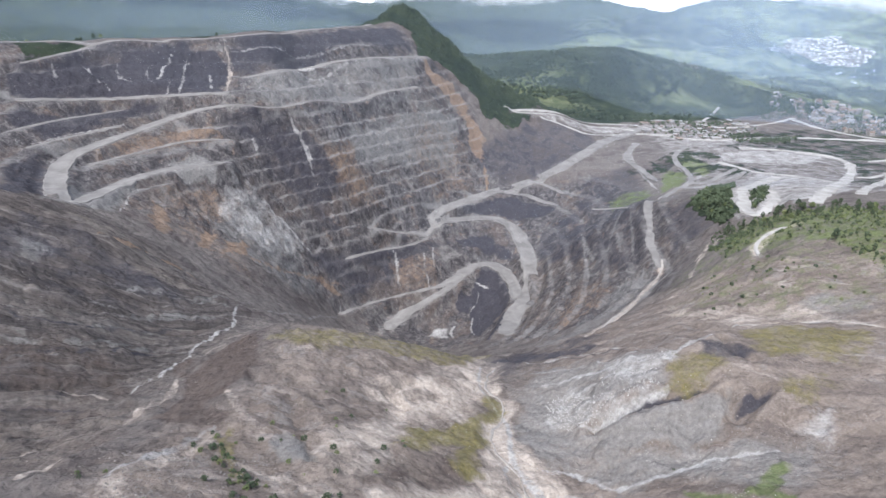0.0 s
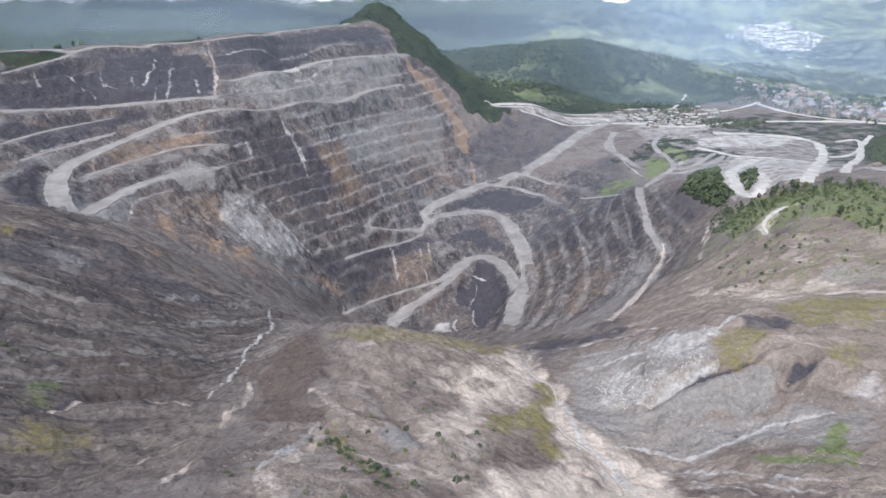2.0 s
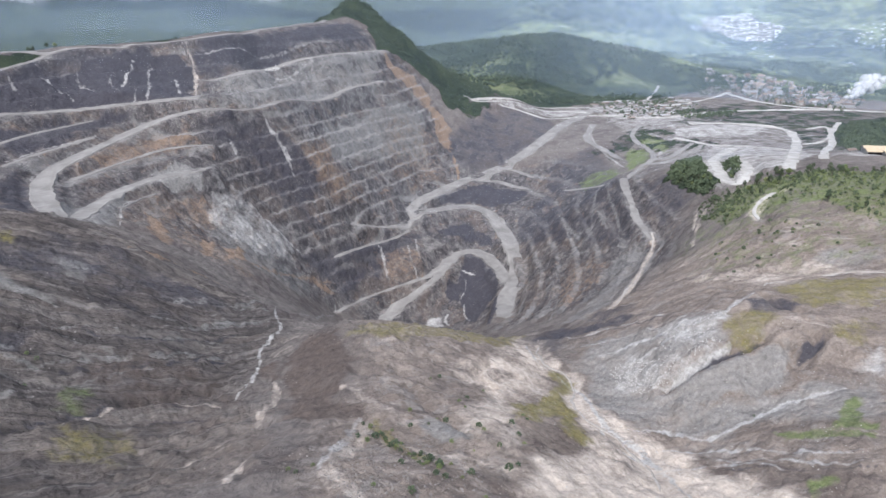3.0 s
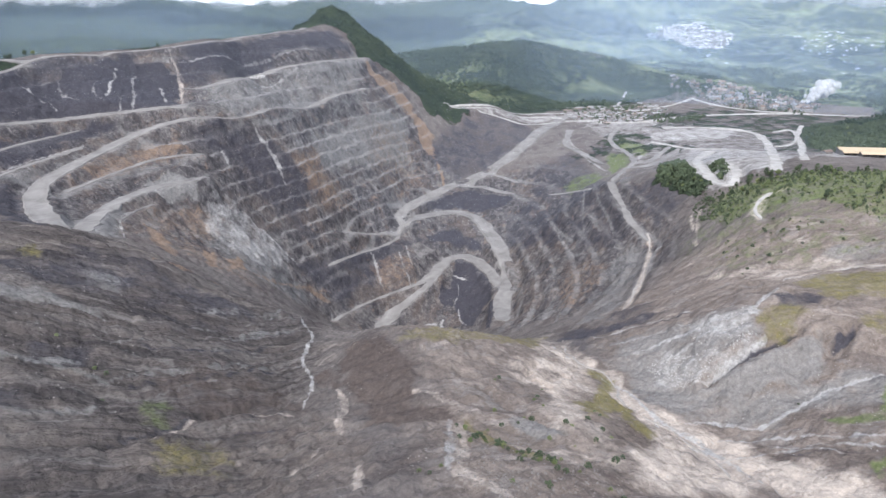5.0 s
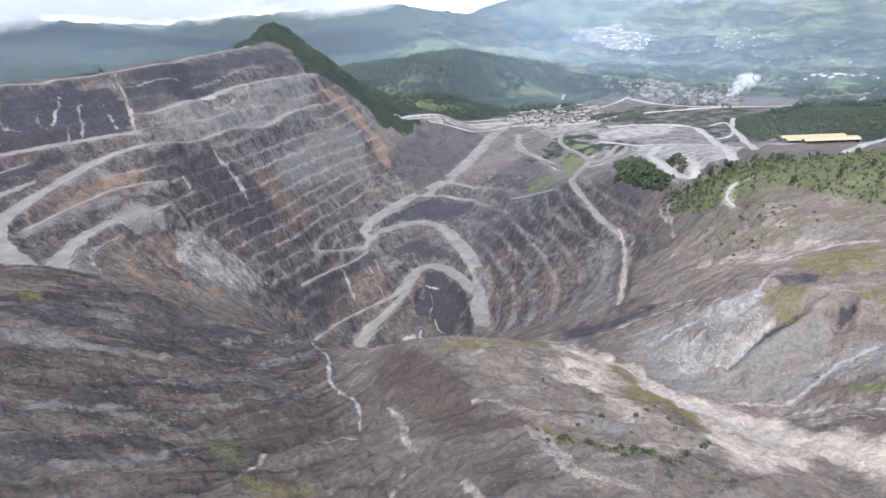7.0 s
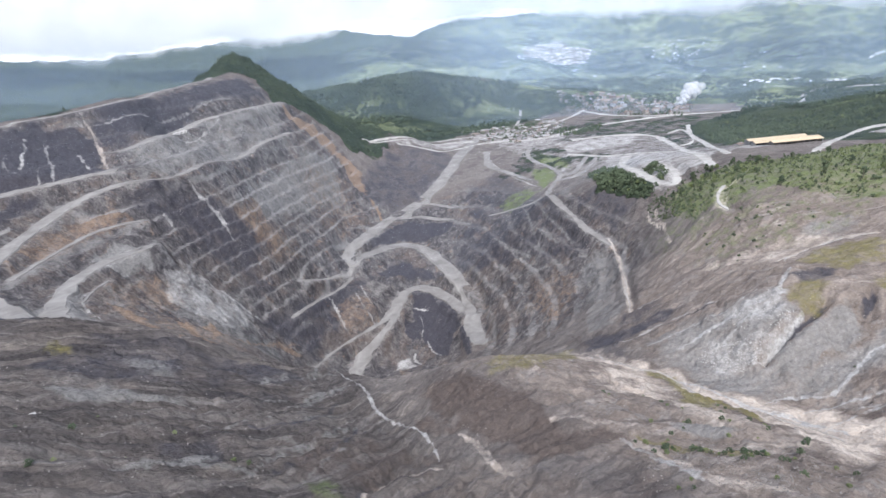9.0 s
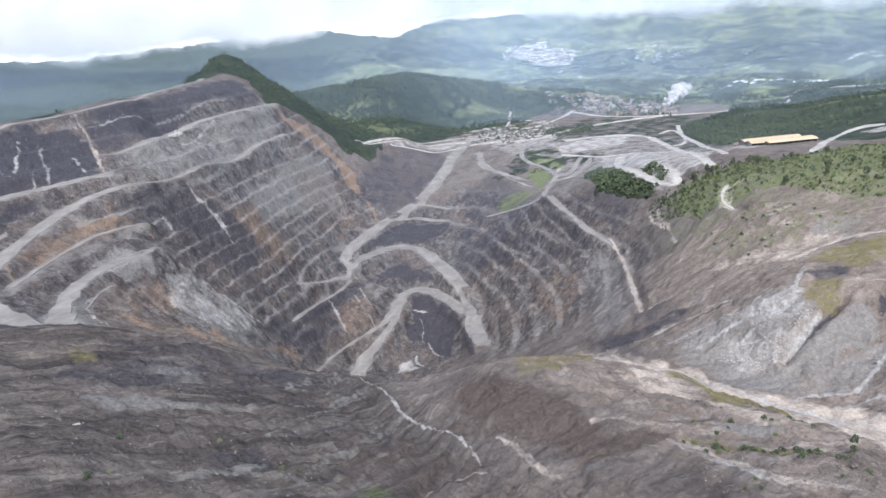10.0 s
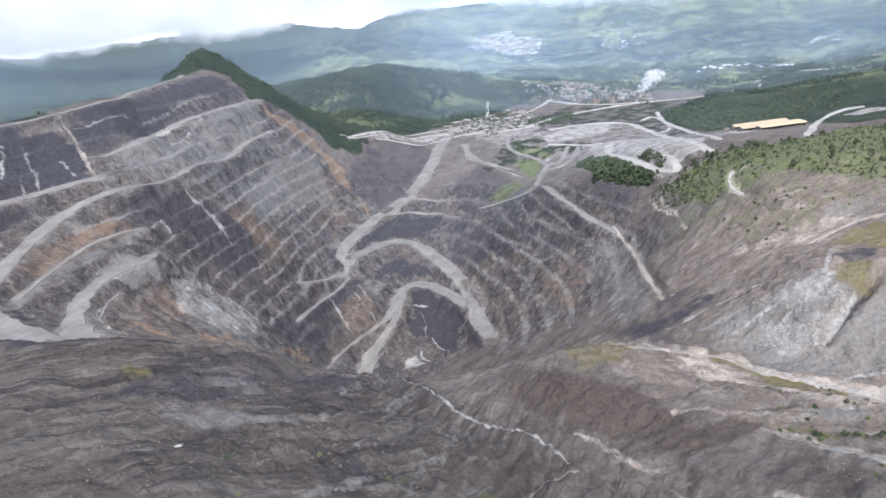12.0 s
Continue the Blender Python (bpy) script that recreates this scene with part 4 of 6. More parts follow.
fine_rill, broad_rill, valley_rill = rills(nx, ny, 4.5, 8, 21), rills(nx, ny, 15.0, 5, 57), rills(nx, ny, 42.0, 3, 91, 0.7)

# lines of wash across the open slopes: they run along x and bend with it, down to the gullies
bend_x = np.arange(-900, 900, 5.0)
bend_y = np.cumsum(np.interp(bend_x, [-520, -330, -250, -170, -120, 0, 60, 200, 420], [0.05, 0.18, 0.42, 0.95, 0.2, -0.25, -0.42, -0.38, -0.2])) * 5.0
CROSS = GY - np.interp(GX, bend_x, bend_y)
nc = CROSS[NEAR] + 9 * grain(nx, ny, 55, 25) + 3 * grain(nx, ny, 17, 26)
wash_broad, wash_fine = grain(nx / 5.0, nc, 11.0, 27), grain(nx / 6.0, nc, 4.2, 28)
steep = step(0.12, 0.5, on_grid(SLOPE, nx, ny))

PIT_WALL = [(-650, 620), (-680, 930), (-580, 985), (-430, 1075), (-320, 1115), (-230, 1230), (-110, 1400), (40, 1330), (100, 1200), (60, 1120), (-5, 1040), (-60, 950), (-150, 850), (-200, 760), (-300, 700), (-400, 630)]
EAST_WALL = [(60, 690), (120, 590), (230, 570), (300, 700), (345, 900), (350, 1060), (300, 1160), (215, 1150), (165, 990), (130, 880), (90, 760)]
LANDSLIDE = [(-500, 60), (-470, 420), (-360, 560), (-250, 540), (-170, 480), (-150, 380), (-152, 250), (-160, 150), (-170, 60)]
wall = patch(nx, ny, PIT_WALL, 22)
east = patch(nx, ny, EAST_WALL, 25)
slide = patch(nx, ny, LANDSLIDE, 25)

# mining benches follow the contours
z = GZ[NEAR]
bench = 20.0
q = z / bench + 0.16 * grain(nx, ny, 130, 5) + 0.11 * grain(nx, ny, 26, 6) + 0.08 * grain(nx, ny, 9, 16)
f = q - np.floor(q)
rise = np.where(f < 0.34, 0.05 * f / 0.34, 0.05 + 0.95 * (f - 0.34) / 0.66)
terraced = z + bench * (rise - f)
ROUGH_FACE = [(-400, 640), (-370, 760), (-300, 850), (-220, 880), (-150, 860), (-170, 760), (-260, 660)]
broken = patch(nx, ny, ROUGH_FACE, 25)
weight = np.clip(wall * (0.92 + 0.4 * grain(nx, ny, 90, 8)) * (1 - 0.75 * broken) + 0.7 * east, 0, 1) * (1 - step(396, 412, z))
z = z + weight * (terraced - z)
bench_flat = weight * (1 - step(0.26, 0.36, f)) * step(0.0, 0.06, f)

crest = step(385, 405, GZ[NEAR]) * step(-60, -130, nx) * step(840, 880, ny)
# gullies, rills and broken rock
z += -(2.2 - 2.0 * slide + 7.0 * east - 1.0 * wall + 6.0 * broken) * steep * np.abs(broad_rill) * (1 - crest) * 1.6
z += wall * (1.0 - bench_flat) * 2.4 * rough(nx, ny, 10, 2, 88)
z += (0.25 - 0.15 * slide + 1.6 * east + 1.0 * wall + 1.2 * broken) * steep * fine_rill
open_slope = (1 - wall) * (1 - 0.6 * east) * step(900, 700, ny)
z += steep * open_slope * (1 - 0.8 * slide) * (2.5 - 6.5 * np.abs(valley_rill))
washed = open_slope * (0.14 + 0.86 * slide) * step(720, 560, ny)
z += washed * (3.2 - 9.0 * np.abs(wash_broad) + 1.1 * wash_fine)
z += 3.0 * rough(nx, ny, 70, 3, 31) * step(1050, 850, ny) * (1 - 0.8 * wall) * (1 - crest) + 1.7 * rough(nx, ny, 14, 3, 41) * (0.4 + steep) * (1 - 0.8 * crest)
crag = patch(nx, ny, [(-200, 1480), (-120, 1430), (-30, 1400), (90, 1360), (200, 1380), (240, 1440), (150, 1560), (0, 1620), (-150, 1600)], 30)
z += crag * (16 * rough(nx, ny, 46, 4, 83) - 9 * np.abs(rough(nx, ny, 30, 3, 84)))
near = step(650, 350, RR[NEAR])
z += near * (1.2 * np.abs(rough(nx, ny, 26, 3, 79)) * 2.4 + 2.0 * np.abs(rough(nx, ny, 11, 3, 77)) + 0.5 * grain(nx, ny, 3.0, 78))

# slab of tilted rock above the creek, with a cut edge
k, d, _ = BINS.beside(STAINS["crack_shade_line"][3], 20)
z[k] -= 7.0 * np.exp(-((d / 4.0) ** 2))
for depth, width, line in GULLIES.values():
    k, d, _ = BINS.beside(curve_line(line, 4.0), 4 * width)
    z[k] += depth * (0.4 * np.exp(-((d / (2.2 * width)) ** 2)) - 1.2 * np.exp(-((d / (0.8 * width)) ** 2)))

# roads are cut and filled into the slopes, streams lie in small beds
LEVELS = {}
for name, (width, line) in {**ROADS, **STREAMS}.items():
    LEVELS[name] = graded_line = graded(line, 4.0, (30.0 if name.startswith("rim") else 60.0) if name in ROADS else 16.0)
    reach = 0.8 * width + 11 if name in ROADS else 1.6 * width + 8
    k, d, share = BINS.beside(graded_line, reach)
    level = np.interp(share, np.linspace(0, 1, len(graded_line)), graded_line[:, 2])
    if name in ROADS:
        z[k] += (1 - step(width * 0.55, reach, d)) * (level - 0.8 - z[k])
    else:
        z[k] += (1 - step(width * 0.6, reach, d)) * (level - 0.6 - z[k])
GZ[NEAR] = z


# ---- cover of the ground ----
LAYERS = {n: np.zeros(GX.size) for n in ("light", "gully", "pale", "grey", "oxide", "dark", "tan", "brown", "olive", "grass", "green", "streak", "flat", "slide", "cut", "field")}
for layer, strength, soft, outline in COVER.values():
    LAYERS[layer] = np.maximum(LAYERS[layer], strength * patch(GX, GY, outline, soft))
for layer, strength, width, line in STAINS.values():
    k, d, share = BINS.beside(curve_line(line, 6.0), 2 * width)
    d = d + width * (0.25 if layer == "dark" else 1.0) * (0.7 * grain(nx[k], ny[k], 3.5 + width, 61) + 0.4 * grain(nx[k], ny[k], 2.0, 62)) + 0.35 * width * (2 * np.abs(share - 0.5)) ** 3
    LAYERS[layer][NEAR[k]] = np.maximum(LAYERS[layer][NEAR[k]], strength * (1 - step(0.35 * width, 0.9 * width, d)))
for name, (width, line) in STREAMS.items():
    k, d, _ = BINS.beside(LEVELS[name], 5 * width)
    LAYERS["tan"][NEAR[k]] = np.maximum(LAYERS["tan"][NEAR[k]], 0.7 * (1 - step(0.6 * width, 4.5 * width, d)))
for name, (width, line) in ROADS.items():
    k, d, _ = BINS.beside(LEVELS[name], 1.1 * width + 4)
    LAYERS["pale"][NEAR[k]] = np.maximum(LAYERS["pale"][NEAR[k]], 0.22 * (1 - step(0.5 * width, 1.1 * width + 3, d)))
for layer, amount, area, seed in (("pale", 0.9, broken, 301), ("oxide", 0.7, broken, 302), ("dark", 0.8, broken, 303), ("oxide", 0.75, east, 304), ("dark", 0.9, east, 305), ("grey", 0.7, east, 306), ("pale", 0.5, wall, 307), ("dark", 0.7, wall, 308)):
    run_down = rills(nx, ny, 7.0, 4, seed)
    LAYERS[layer][NEAR] = np.maximum(LAYERS[layer][NEAR], amount * area * step(0.3, 0.75, run_down) * step(0.1, 0.4, steep))
LAYERS["streak"][NEAR] = np.clip(0.5 + 0.55 * fine_rill + 0.35 * broad_rill, 0, 1)
LAYERS["streak"][RR >= 1750] = 0.4
LAYERS["gully"][NEAR] = np.clip(step(0.35, 0.9, np.abs(broad_rill)) * 0.8 + step(0.3, 0.7, np.abs(valley_rill)) * 0.6, 0, 1) * steep
LAYERS["flat"][NEAR] = bench_flat
LAYERS["slide"][NEAR] = slide
LAYERS["cut"][NEAR] = np.clip(wall + east + patch(nx, ny, [(-10, 1060), (100, 1180), (220, 1140), (200, 1040), (150, 880), (100, 760), (-20, 780), (-160, 830), (-60, 960)], 20), 0, 1)

# woods and fields outside the mine
FIELDS = [(60, 1900), (100, 1700), (500, 1760), (800, 1760), (850, 1900), (300, 2300), (700, 3300), (1100, 4000), (2300, 4300), (3600, 3300), (3900, 1200), (2300, 300), (1150, 700), (1250, 1500), (1000, 1800)]
LAYERS["field"] = patch(GX, GY, FIELDS, 150)
MINE = [(-780, 60), (-900, 600), (-760, 900), (-640, 990), (-420, 1095), (-330, 1140), (-220, 1300), (-120, 1430), (30, 1360), (130, 1330), (200, 1400), (420, 1560), (640, 1620), (900, 1680), (1180, 1620), (1330, 1430), (1190, 1260), (960, 1230), (830, 1130), (730, 960), (600, 800), (660, 660), (640, 520), (640, 320), (700, 100), (300, -200), (-700, -200)]
wild = 1 - patch(GX, GY, MINE, 30)
LAYERS["green"] = np.maximum(LAYERS["green"], wild * 1.4)
for n in ("yard_pale", "pond_white", "yard_white", "yard_west", "town_pale", "shed_pale", "east_pale", "settlement_ground"):
    _, strength, soft, outline = COVER[n]
    LAYERS["green"] *= 1 - patch(GX, GY, outline, soft)


def sheet_mesh(name, X, Y, Z, shape):
    r, c = shape
    me = bpy.data.meshes.new(name)
    me.vertices.add(r * c)
    me.vertices.foreach_set("co", np.stack([X, Y, Z], -1).astype(np.float32).ravel())
    i = np.arange(r * c).reshape(r, c)
    j = np.roll(i, -1, axis=1)
    quads = np.stack([i[:-1], j[:-1], j[1:], i[1:]], -1).reshape(-1, 4)[:, ::-1]
    me.loops.add(quads.size)
    me.loops.foreach_set("vertex_index", quads.ravel().astype(np.int32))
    me.polygons.add(len(quads))
    me.polygons.foreach_set("loop_start", np.arange(0, quads.size, 4, dtype=np.int32))
    me.polygons.foreach_set("use_smooth", np.ones(len(quads), bool))
    me.update(calc_edges=True)
    return me


ground_mesh = sheet_mesh("ground", GX, GY, GZ, R.shape)
for n, values in LAYERS.items():
    ground_mesh.attributes.new(n, "FLOAT", "POINT").data.foreach_set("value", values.astype(np.float32))
flow = np.stack([GX, CROSS, np.zeros(GX.size)], -1)
flow[NEAR, 1] = nc
ground_mesh.attributes.new("flow", "FLOAT_VECTOR", "POINT").data.foreach_set("vector", flow.astype(np.float32).ravel())
ground = tagged(new("ground", ground_mesh), "bare grey and brown mined rock with gullies and terraces", "ground", kind="structure")


# ---- materials ----
class Shade:
    """A small helper that wires node materials."""

    def __init__(self, name):
        self.mat = bpy.data.materials.new(name)
        self.mat.use_nodes = True
        self.t = self.mat.node_tree
        self.bsdf = self.t.nodes["Principled BSDF"]
        self.bsdf.inputs["Specular IOR Level"].default_value = 0.2
        self.where = self.t.nodes.new("ShaderNodeTexCoord").outputs["Object"]

    def put(self, socket, value):
        if isinstance(value, (int, float)):
            socket.default_value = value
        elif isinstance(value, tuple):
            socket.default_value = (*value, 1) if len(value) == 3 else value
        else:
            self.t.links.new(value, socket)

    def math(self, op, a, b=0.0, clamp=False):
        n = self.t.nodes.new("ShaderNodeMath")
        n.operation, n.use_clamp = op, clamp
        self.put(n.inputs[0], a), self.put(n.inputs[1], b)
        return n.outputs[0]

    def noise(self, scale, detail=4.0, rough_=0.55, where=None, distort=0.0):
        n = self.t.nodes.new("ShaderNodeTexNoise")
        self.put(n.inputs["Vector"], where or self.where)
        n.inputs["Scale"].default_value, n.inputs["Detail"].default_value = scale, detail
        n.inputs["Roughness"].default_value, n.inputs["Distortion"].default_value = rough_, distort
        return n.outputs["Fac"]

    def mix(self, fac, a, b):
        n = self.t.nodes.new("ShaderNodeMix")
        n.data_type = "RGBA"
        self.put(n.inputs[0], fac), self.put(n.inputs[6], a), self.put(n.inputs[7], b)
        return n.outputs[2]

    def span(self, value, lo, hi):
        n = self.t.nodes.new("ShaderNodeMapRange")
        self.put(n.inputs[0], value)
        n.inputs[1].default_value, n.inputs[2].default_value = lo, hi
        return n.outputs[0]

    def layer(self, name):
        n = self.t.nodes.new("ShaderNodeAttribute")
        n.attribute_name = name
        return n.outputs["Fac"]

    def flow(self, along, across):
        """Places along and across the wash lines of the slopes."""
        n, m = self.t.nodes.new("ShaderNodeAttribute"), self.t.nodes.new("ShaderNodeMapping")
        n.attribute_name = "flow"
        m.inputs["Scale"].default_value = (along, across, 1.0)
        self.t.links.new(n.outputs["Vector"], m.inputs["Vector"])
        return m.outputs[0]

    def chance(self):
        return self.t.nodes.new("ShaderNodeObjectInfo").outputs["Random"]

    def bump(self, height, distance, strength=1.0):
        n = self.t.nodes.new("ShaderNodeBump")
        n.inputs["Strength"].default_value, n.inputs["Distance"].default_value = strength, distance
        self.put(n.inputs["Height"], height)
        self.t.links.new(n.outputs[0], self.bsdf.inputs["Normal"])

    def done(self, colour, roughness=0.9, metal=0.0):
        self.put(self.bsdf.inputs["Base Color"], colour)
        self.put(self.bsdf.inputs["Roughness"], roughness)
        self.bsdf.inputs["Metallic"].default_value = metal
        return self.mat


def ground_material():
    s = Shade("mined_ground")
    broad, middle, small, tiny = s.noise(0.012, 3), s.noise(0.06, 7, 0.68), s.noise(0.35, 6, 0.7), s.noise(1.9, 3, 0.6)
    blotch = s.noise(0.035, 8, 0.72, distort=0.6)
    streak = s.layer("streak")
    # loose soil and scree
    colour = s.mix(s.span(broad, 0.38, 0.62), (0.125, 0.108, 0.103), (0.18, 0.162, 0.152))
    colour = s.mix(s.span(blotch, 0.42, 0.68), colour, (0.235, 0.212, 0.198))
    colour = s.mix(s.math("MULTIPLY", s.span(blotch, 0.46, 0.3), 0.8), colour, (0.085, 0.073, 0.07))
    sandy = s.mix(s.span(blotch, 0.36, 0.66), (0.225, 0.188, 0.162), (0.37, 0.316, 0.274))
    sandy = s.mix(s.math("MULTIPLY", s.span(s.noise(0.024, 9, 0.74, distort=0.8), 0.52, 0.57), 0.7), sandy, s.mix(small, (0.15, 0.122, 0.106), (0.24, 0.2, 0.175)))
    sandy = s.mix(s.math("MULTIPLY", s.span(s.noise(0.05, 9, 0.74, distort=0.5), 0.54, 0.6), 0.6), sandy, s.mix(small, (0.25, 0.238, 0.23), (0.4, 0.372, 0.345)))
    sandy = s.mix(s.math("MULTIPLY", s.span(s.noise(0.15, 9, 0.78), 0.54, 0.6), 0.55), sandy, (0.16, 0.132, 0.115))
    sandy = s.mix(s.math("MULTIPLY", s.span(s.noise(1.0, 8, 0.7, s.flow(0.016, 0.034), 1.0), 0.53, 0.62), 0.85), sandy, s.mix(small, (0.13, 0.105, 0.095), (0.22, 0.19, 0.175)))
    sandy = s.mix(s.math("MULTIPLY", s.span(s.noise(1.0, 8, 0.7, s.flow(0.022, 0.05), 0.8), 0.57, 0.66), 0.85), sandy, (0.50, 0.445, 0.40))
    colour = s.mix(s.span(s.math("ADD", s.layer("light"), s.math("SUBTRACT", middle, 0.5)), 0.2, 0.9), colour, sandy)
    slide = s.layer("slide")
    bands = s.noise(1.0, 7, 0.62, s.flow(0.011, 0.06), 0.5)
    threads = s.noise(1.0, 6, 0.62, s.flow(0.028, 0.24), 0.35)
    scree = s.mix(s.span(bands, 0.36, 0.62), (0.074, 0.065, 0.063), (0.172, 0.151, 0.139))
    wide = s.noise(1.0, 5, 0.6, s.flow(0.006, 0.022), 0.9)
    scree = s.mix(s.math("MULTIPLY", s.span(wide, 0.5, 0.62), 0.6), scree, s.mix(small, (0.16, 0.145, 0.135), (0.25, 0.23, 0.215)))
    scree = s.mix(s.math("MULTIPLY", s.span(wide, 0.48, 0.38), 0.75), scree, (0.062, 0.057, 0.058))
    scree = s.mix(s.math("MULTIPLY", s.span(s.noise(1.0, 9, 0.76, s.flow(0.03, 0.12), 0.6), 0.54, 0.6), 0.6), scree, s.mix(small, (0.15, 0.13, 0.118), (0.3, 0.268, 0.245)))
    scree = s.mix(s.math("MULTIPLY", s.span(s.noise(1.0, 9, 0.76, s.flow(0.02, 0.09), 0.6), 0.46, 0.4), 0.6), scree, (0.05, 0.045, 0.045))
    scree = s.mix(s.math("MULTIPLY", s.span(bands, 0.57, 0.68), 0.8), scree, (0.21, 0.196, 0.19))
    scree = s.mix(s.math("MULTIPLY", s.span(s.noise(1.0, 7, 0.68, s.flow(0.012, 0.03), 0.6), 0.54, 0.64), 0.7), scree, s.mix(small, (0.20, 0.175, 0.15), (0.34, 0.305, 0.275)))
    colour = s.mix(s.math("MULTIPLY", s.math("MULTIPLY", slide, 0.9), s.math("SUBTRACT", 1.0, s.math("MULTIPLY", s.layer("light"), 0.7), True)), colour, scree)
    open_ground = s.math("SUBTRACT", 1.0, s.layer("cut"))
    washed = s.math("MULTIPLY", open_ground, s.math("ADD", 0.2, s.math("MULTIPLY", slide, 0.5)))
    colour = s.mix(s.math("MULTIPLY", s.span(threads, 0.56, 0.7), washed), colour, s.mix(slide, (0.46, 0.41, 0.37), (0.33, 0.31, 0.295)))
    colour = s.mix(s.math("MULTIPLY", s.span(threads, 0.45, 0.33), washed), colour, s.mix(slide, (0.13, 0.11, 0.1), (0.05, 0.045, 0.047)))
    colour = s.mix(s.math("MULTIPLY", s.math("MULTIPLY", s.span(bands, 0.47, 0.36), open_ground), 0.5), colour, s.mix(slide, (0.16, 0.135, 0.125), (0.06, 0.055, 0.057)))
    # cut rock: slate, grey, pale and rusty by turns
    rock = s.mix(s.span(middle, 0.36, 0.66), (0.055, 0.052, 0.06), (0.155, 0.146, 0.148))
    rock = s.mix(s.span(s.noise(0.02, 7, 0.7, distort=1.2), 0.52, 0.68), rock, s.mix(small, (0.2, 0.192, 0.188), (0.32, 0.306, 0.296)))
    rock = s.mix(s.math("MULTIPLY", s.span(s.noise(0.028, 7, 0.72, distort=1.5), 0.57, 0.68), 0.75), rock, s.mix(small, (0.28, 0.19, 0.135), (0.35, 0.26, 0.20)))
    squeeze = s.t.nodes.new("ShaderNodeMapping")
    squeeze.inputs["Scale"].default_value = (1.0, 1.0, 0.35)
    s.put(squeeze.inputs["Vector"], s.where)

    def facets(scale):
        n = s.t.nodes.new("ShaderNodeTexVoronoi")
        n.inputs["Scale"].default_value = scale
        s.put(n.inputs["Vector"], squeeze.outputs[0])
        split = s.t.nodes.new("ShaderNodeSeparateColor")
        s.put(split.inputs[0], n.outputs["Color"])
        return split.outputs[0], n.outputs["Distance"]

    chunks = s.noise(0.2, 9, 0.76, squeeze.outputs[0], 0.5)
    rock = s.mix(s.math("MULTIPLY", s.span(chunks, 0.53, 0.6), 0.6), rock, s.mix(small, (0.2, 0.187, 0.18), (0.34, 0.318, 0.302)))
    rock = s.mix(s.math("MULTIPLY", s.span(chunks, 0.46, 0.4), 0.6), rock, (0.05, 0.045, 0.046))
    earthy = s.noise(0.014, 8, 0.72, distort=1.0)
    rock = s.mix(s.math("MULTIPLY", s.span(earthy, 0.5, 0.6), 0.5), rock, s.mix(small, (0.15, 0.118, 0.1), (0.24, 0.192, 0.163)))
    block, _ = facets(0.11)
    chip, _ = facets(0.3)
    tone = s.math("ADD", s.math("MULTIPLY", block, 0.6), s.math("MULTIPLY", chip, 0.4))
    rock = s.mix(s.math("MULTIPLY", s.span(tone, 0.5, 0.2), 0.35), rock, (0.06, 0.055, 0.06))
    rock = s.mix(s.math("MULTIPLY", s.span(tone, 0.62, 0.9), 0.3), rock, (0.34, 0.32, 0.31))
    colour = s.mix(s.layer("cut"), colour, rock)
    # wash lines down the slopes
    lines = s.math("ADD", streak, s.math("MULTIPLY", s.math("SUBTRACT", small, 0.5), 0.5))
    bold = s.math("ADD", 0.35, s.math("MULTIPLY", s.layer("cut"), 0.2))
    bold = s.math("MULTIPLY", bold, s.math("SUBTRACT", 1.0, s.math("MAXIMUM", s.math("MULTIPLY", slide, 0.85), s.math("MULTIPLY", s.layer("light"), 0.7))))
    colour = s.mix(s.math("MULTIPLY", s.span(lines, 0.62, 0.9), bold), colour, (0.40, 0.375, 0.355))
    colour = s.mix(s.math("MULTIPLY", s.span(lines, 0.4, 0.12), bold), colour, (0.07, 0.062, 0.062))
    wash = s.math("MULTIPLY", s.span(s.math("ADD", s.layer("gully"), s.math("SUBTRACT", small, 0.5)), 0.35, 0.85), 0.45)
    colour = s.mix(wash, colour, (0.36, 0.335, 0.31))

    deep = s.t.nodes.new("ShaderNodeMix")
    deep.data_type, deep.blend_type = "RGBA", "MULTIPLY"
    s.put(deep.inputs[0], 1.0), s.put(deep.inputs[6], colour), s.put(deep.inputs[7], (0.76, 0.75, 0.75))
    colour = deep.outputs[2]

    def lay(colour, name, paint, second, breakup, amount=1.0):
        held = s.layer(name)
        fac = s.math("ADD", held, s.math("MULTIPLY", s.math("SUBTRACT", breakup, 0.5), 3.2))
        fac = s.math("MULTIPLY", s.span(fac, 0.2, 1.1), amount)
        fac = s.math("MULTIPLY", fac, s.span(held, 0.02, 0.3))
        return s.mix(fac, colour, s.mix(s.span(small, 0.3, 0.7), paint, second))

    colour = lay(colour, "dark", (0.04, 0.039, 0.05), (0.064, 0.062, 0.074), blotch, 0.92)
    colour = lay(colour, "grey", (0.165, 0.161, 0.157), (0.29, 0.284, 0.276), s.noise(0.045, 8, 0.75, distort=0.8), 0.7)
    colour = lay(colour, "oxide", (0.27, 0.18, 0.12), (0.185, 0.145, 0.12), s.noise(0.07, 8, 0.75, distort=1.0), 0.85)
    colour = lay(colour, "brown", (0.068, 0.052, 0.046), (0.125, 0.1, 0.088), middle, 0.85)
    colour = lay(colour, "tan", (0.42, 0.36, 0.31), (0.59, 0.52, 0.455), s.noise(0.05, 8, 0.72, distort=0.4), 0.92)
    colour = lay(colour, "pale", (0.29, 0.28, 0.272), (0.52, 0.508, 0.492), s.noise(0.05, 7, 0.72), 0.9)
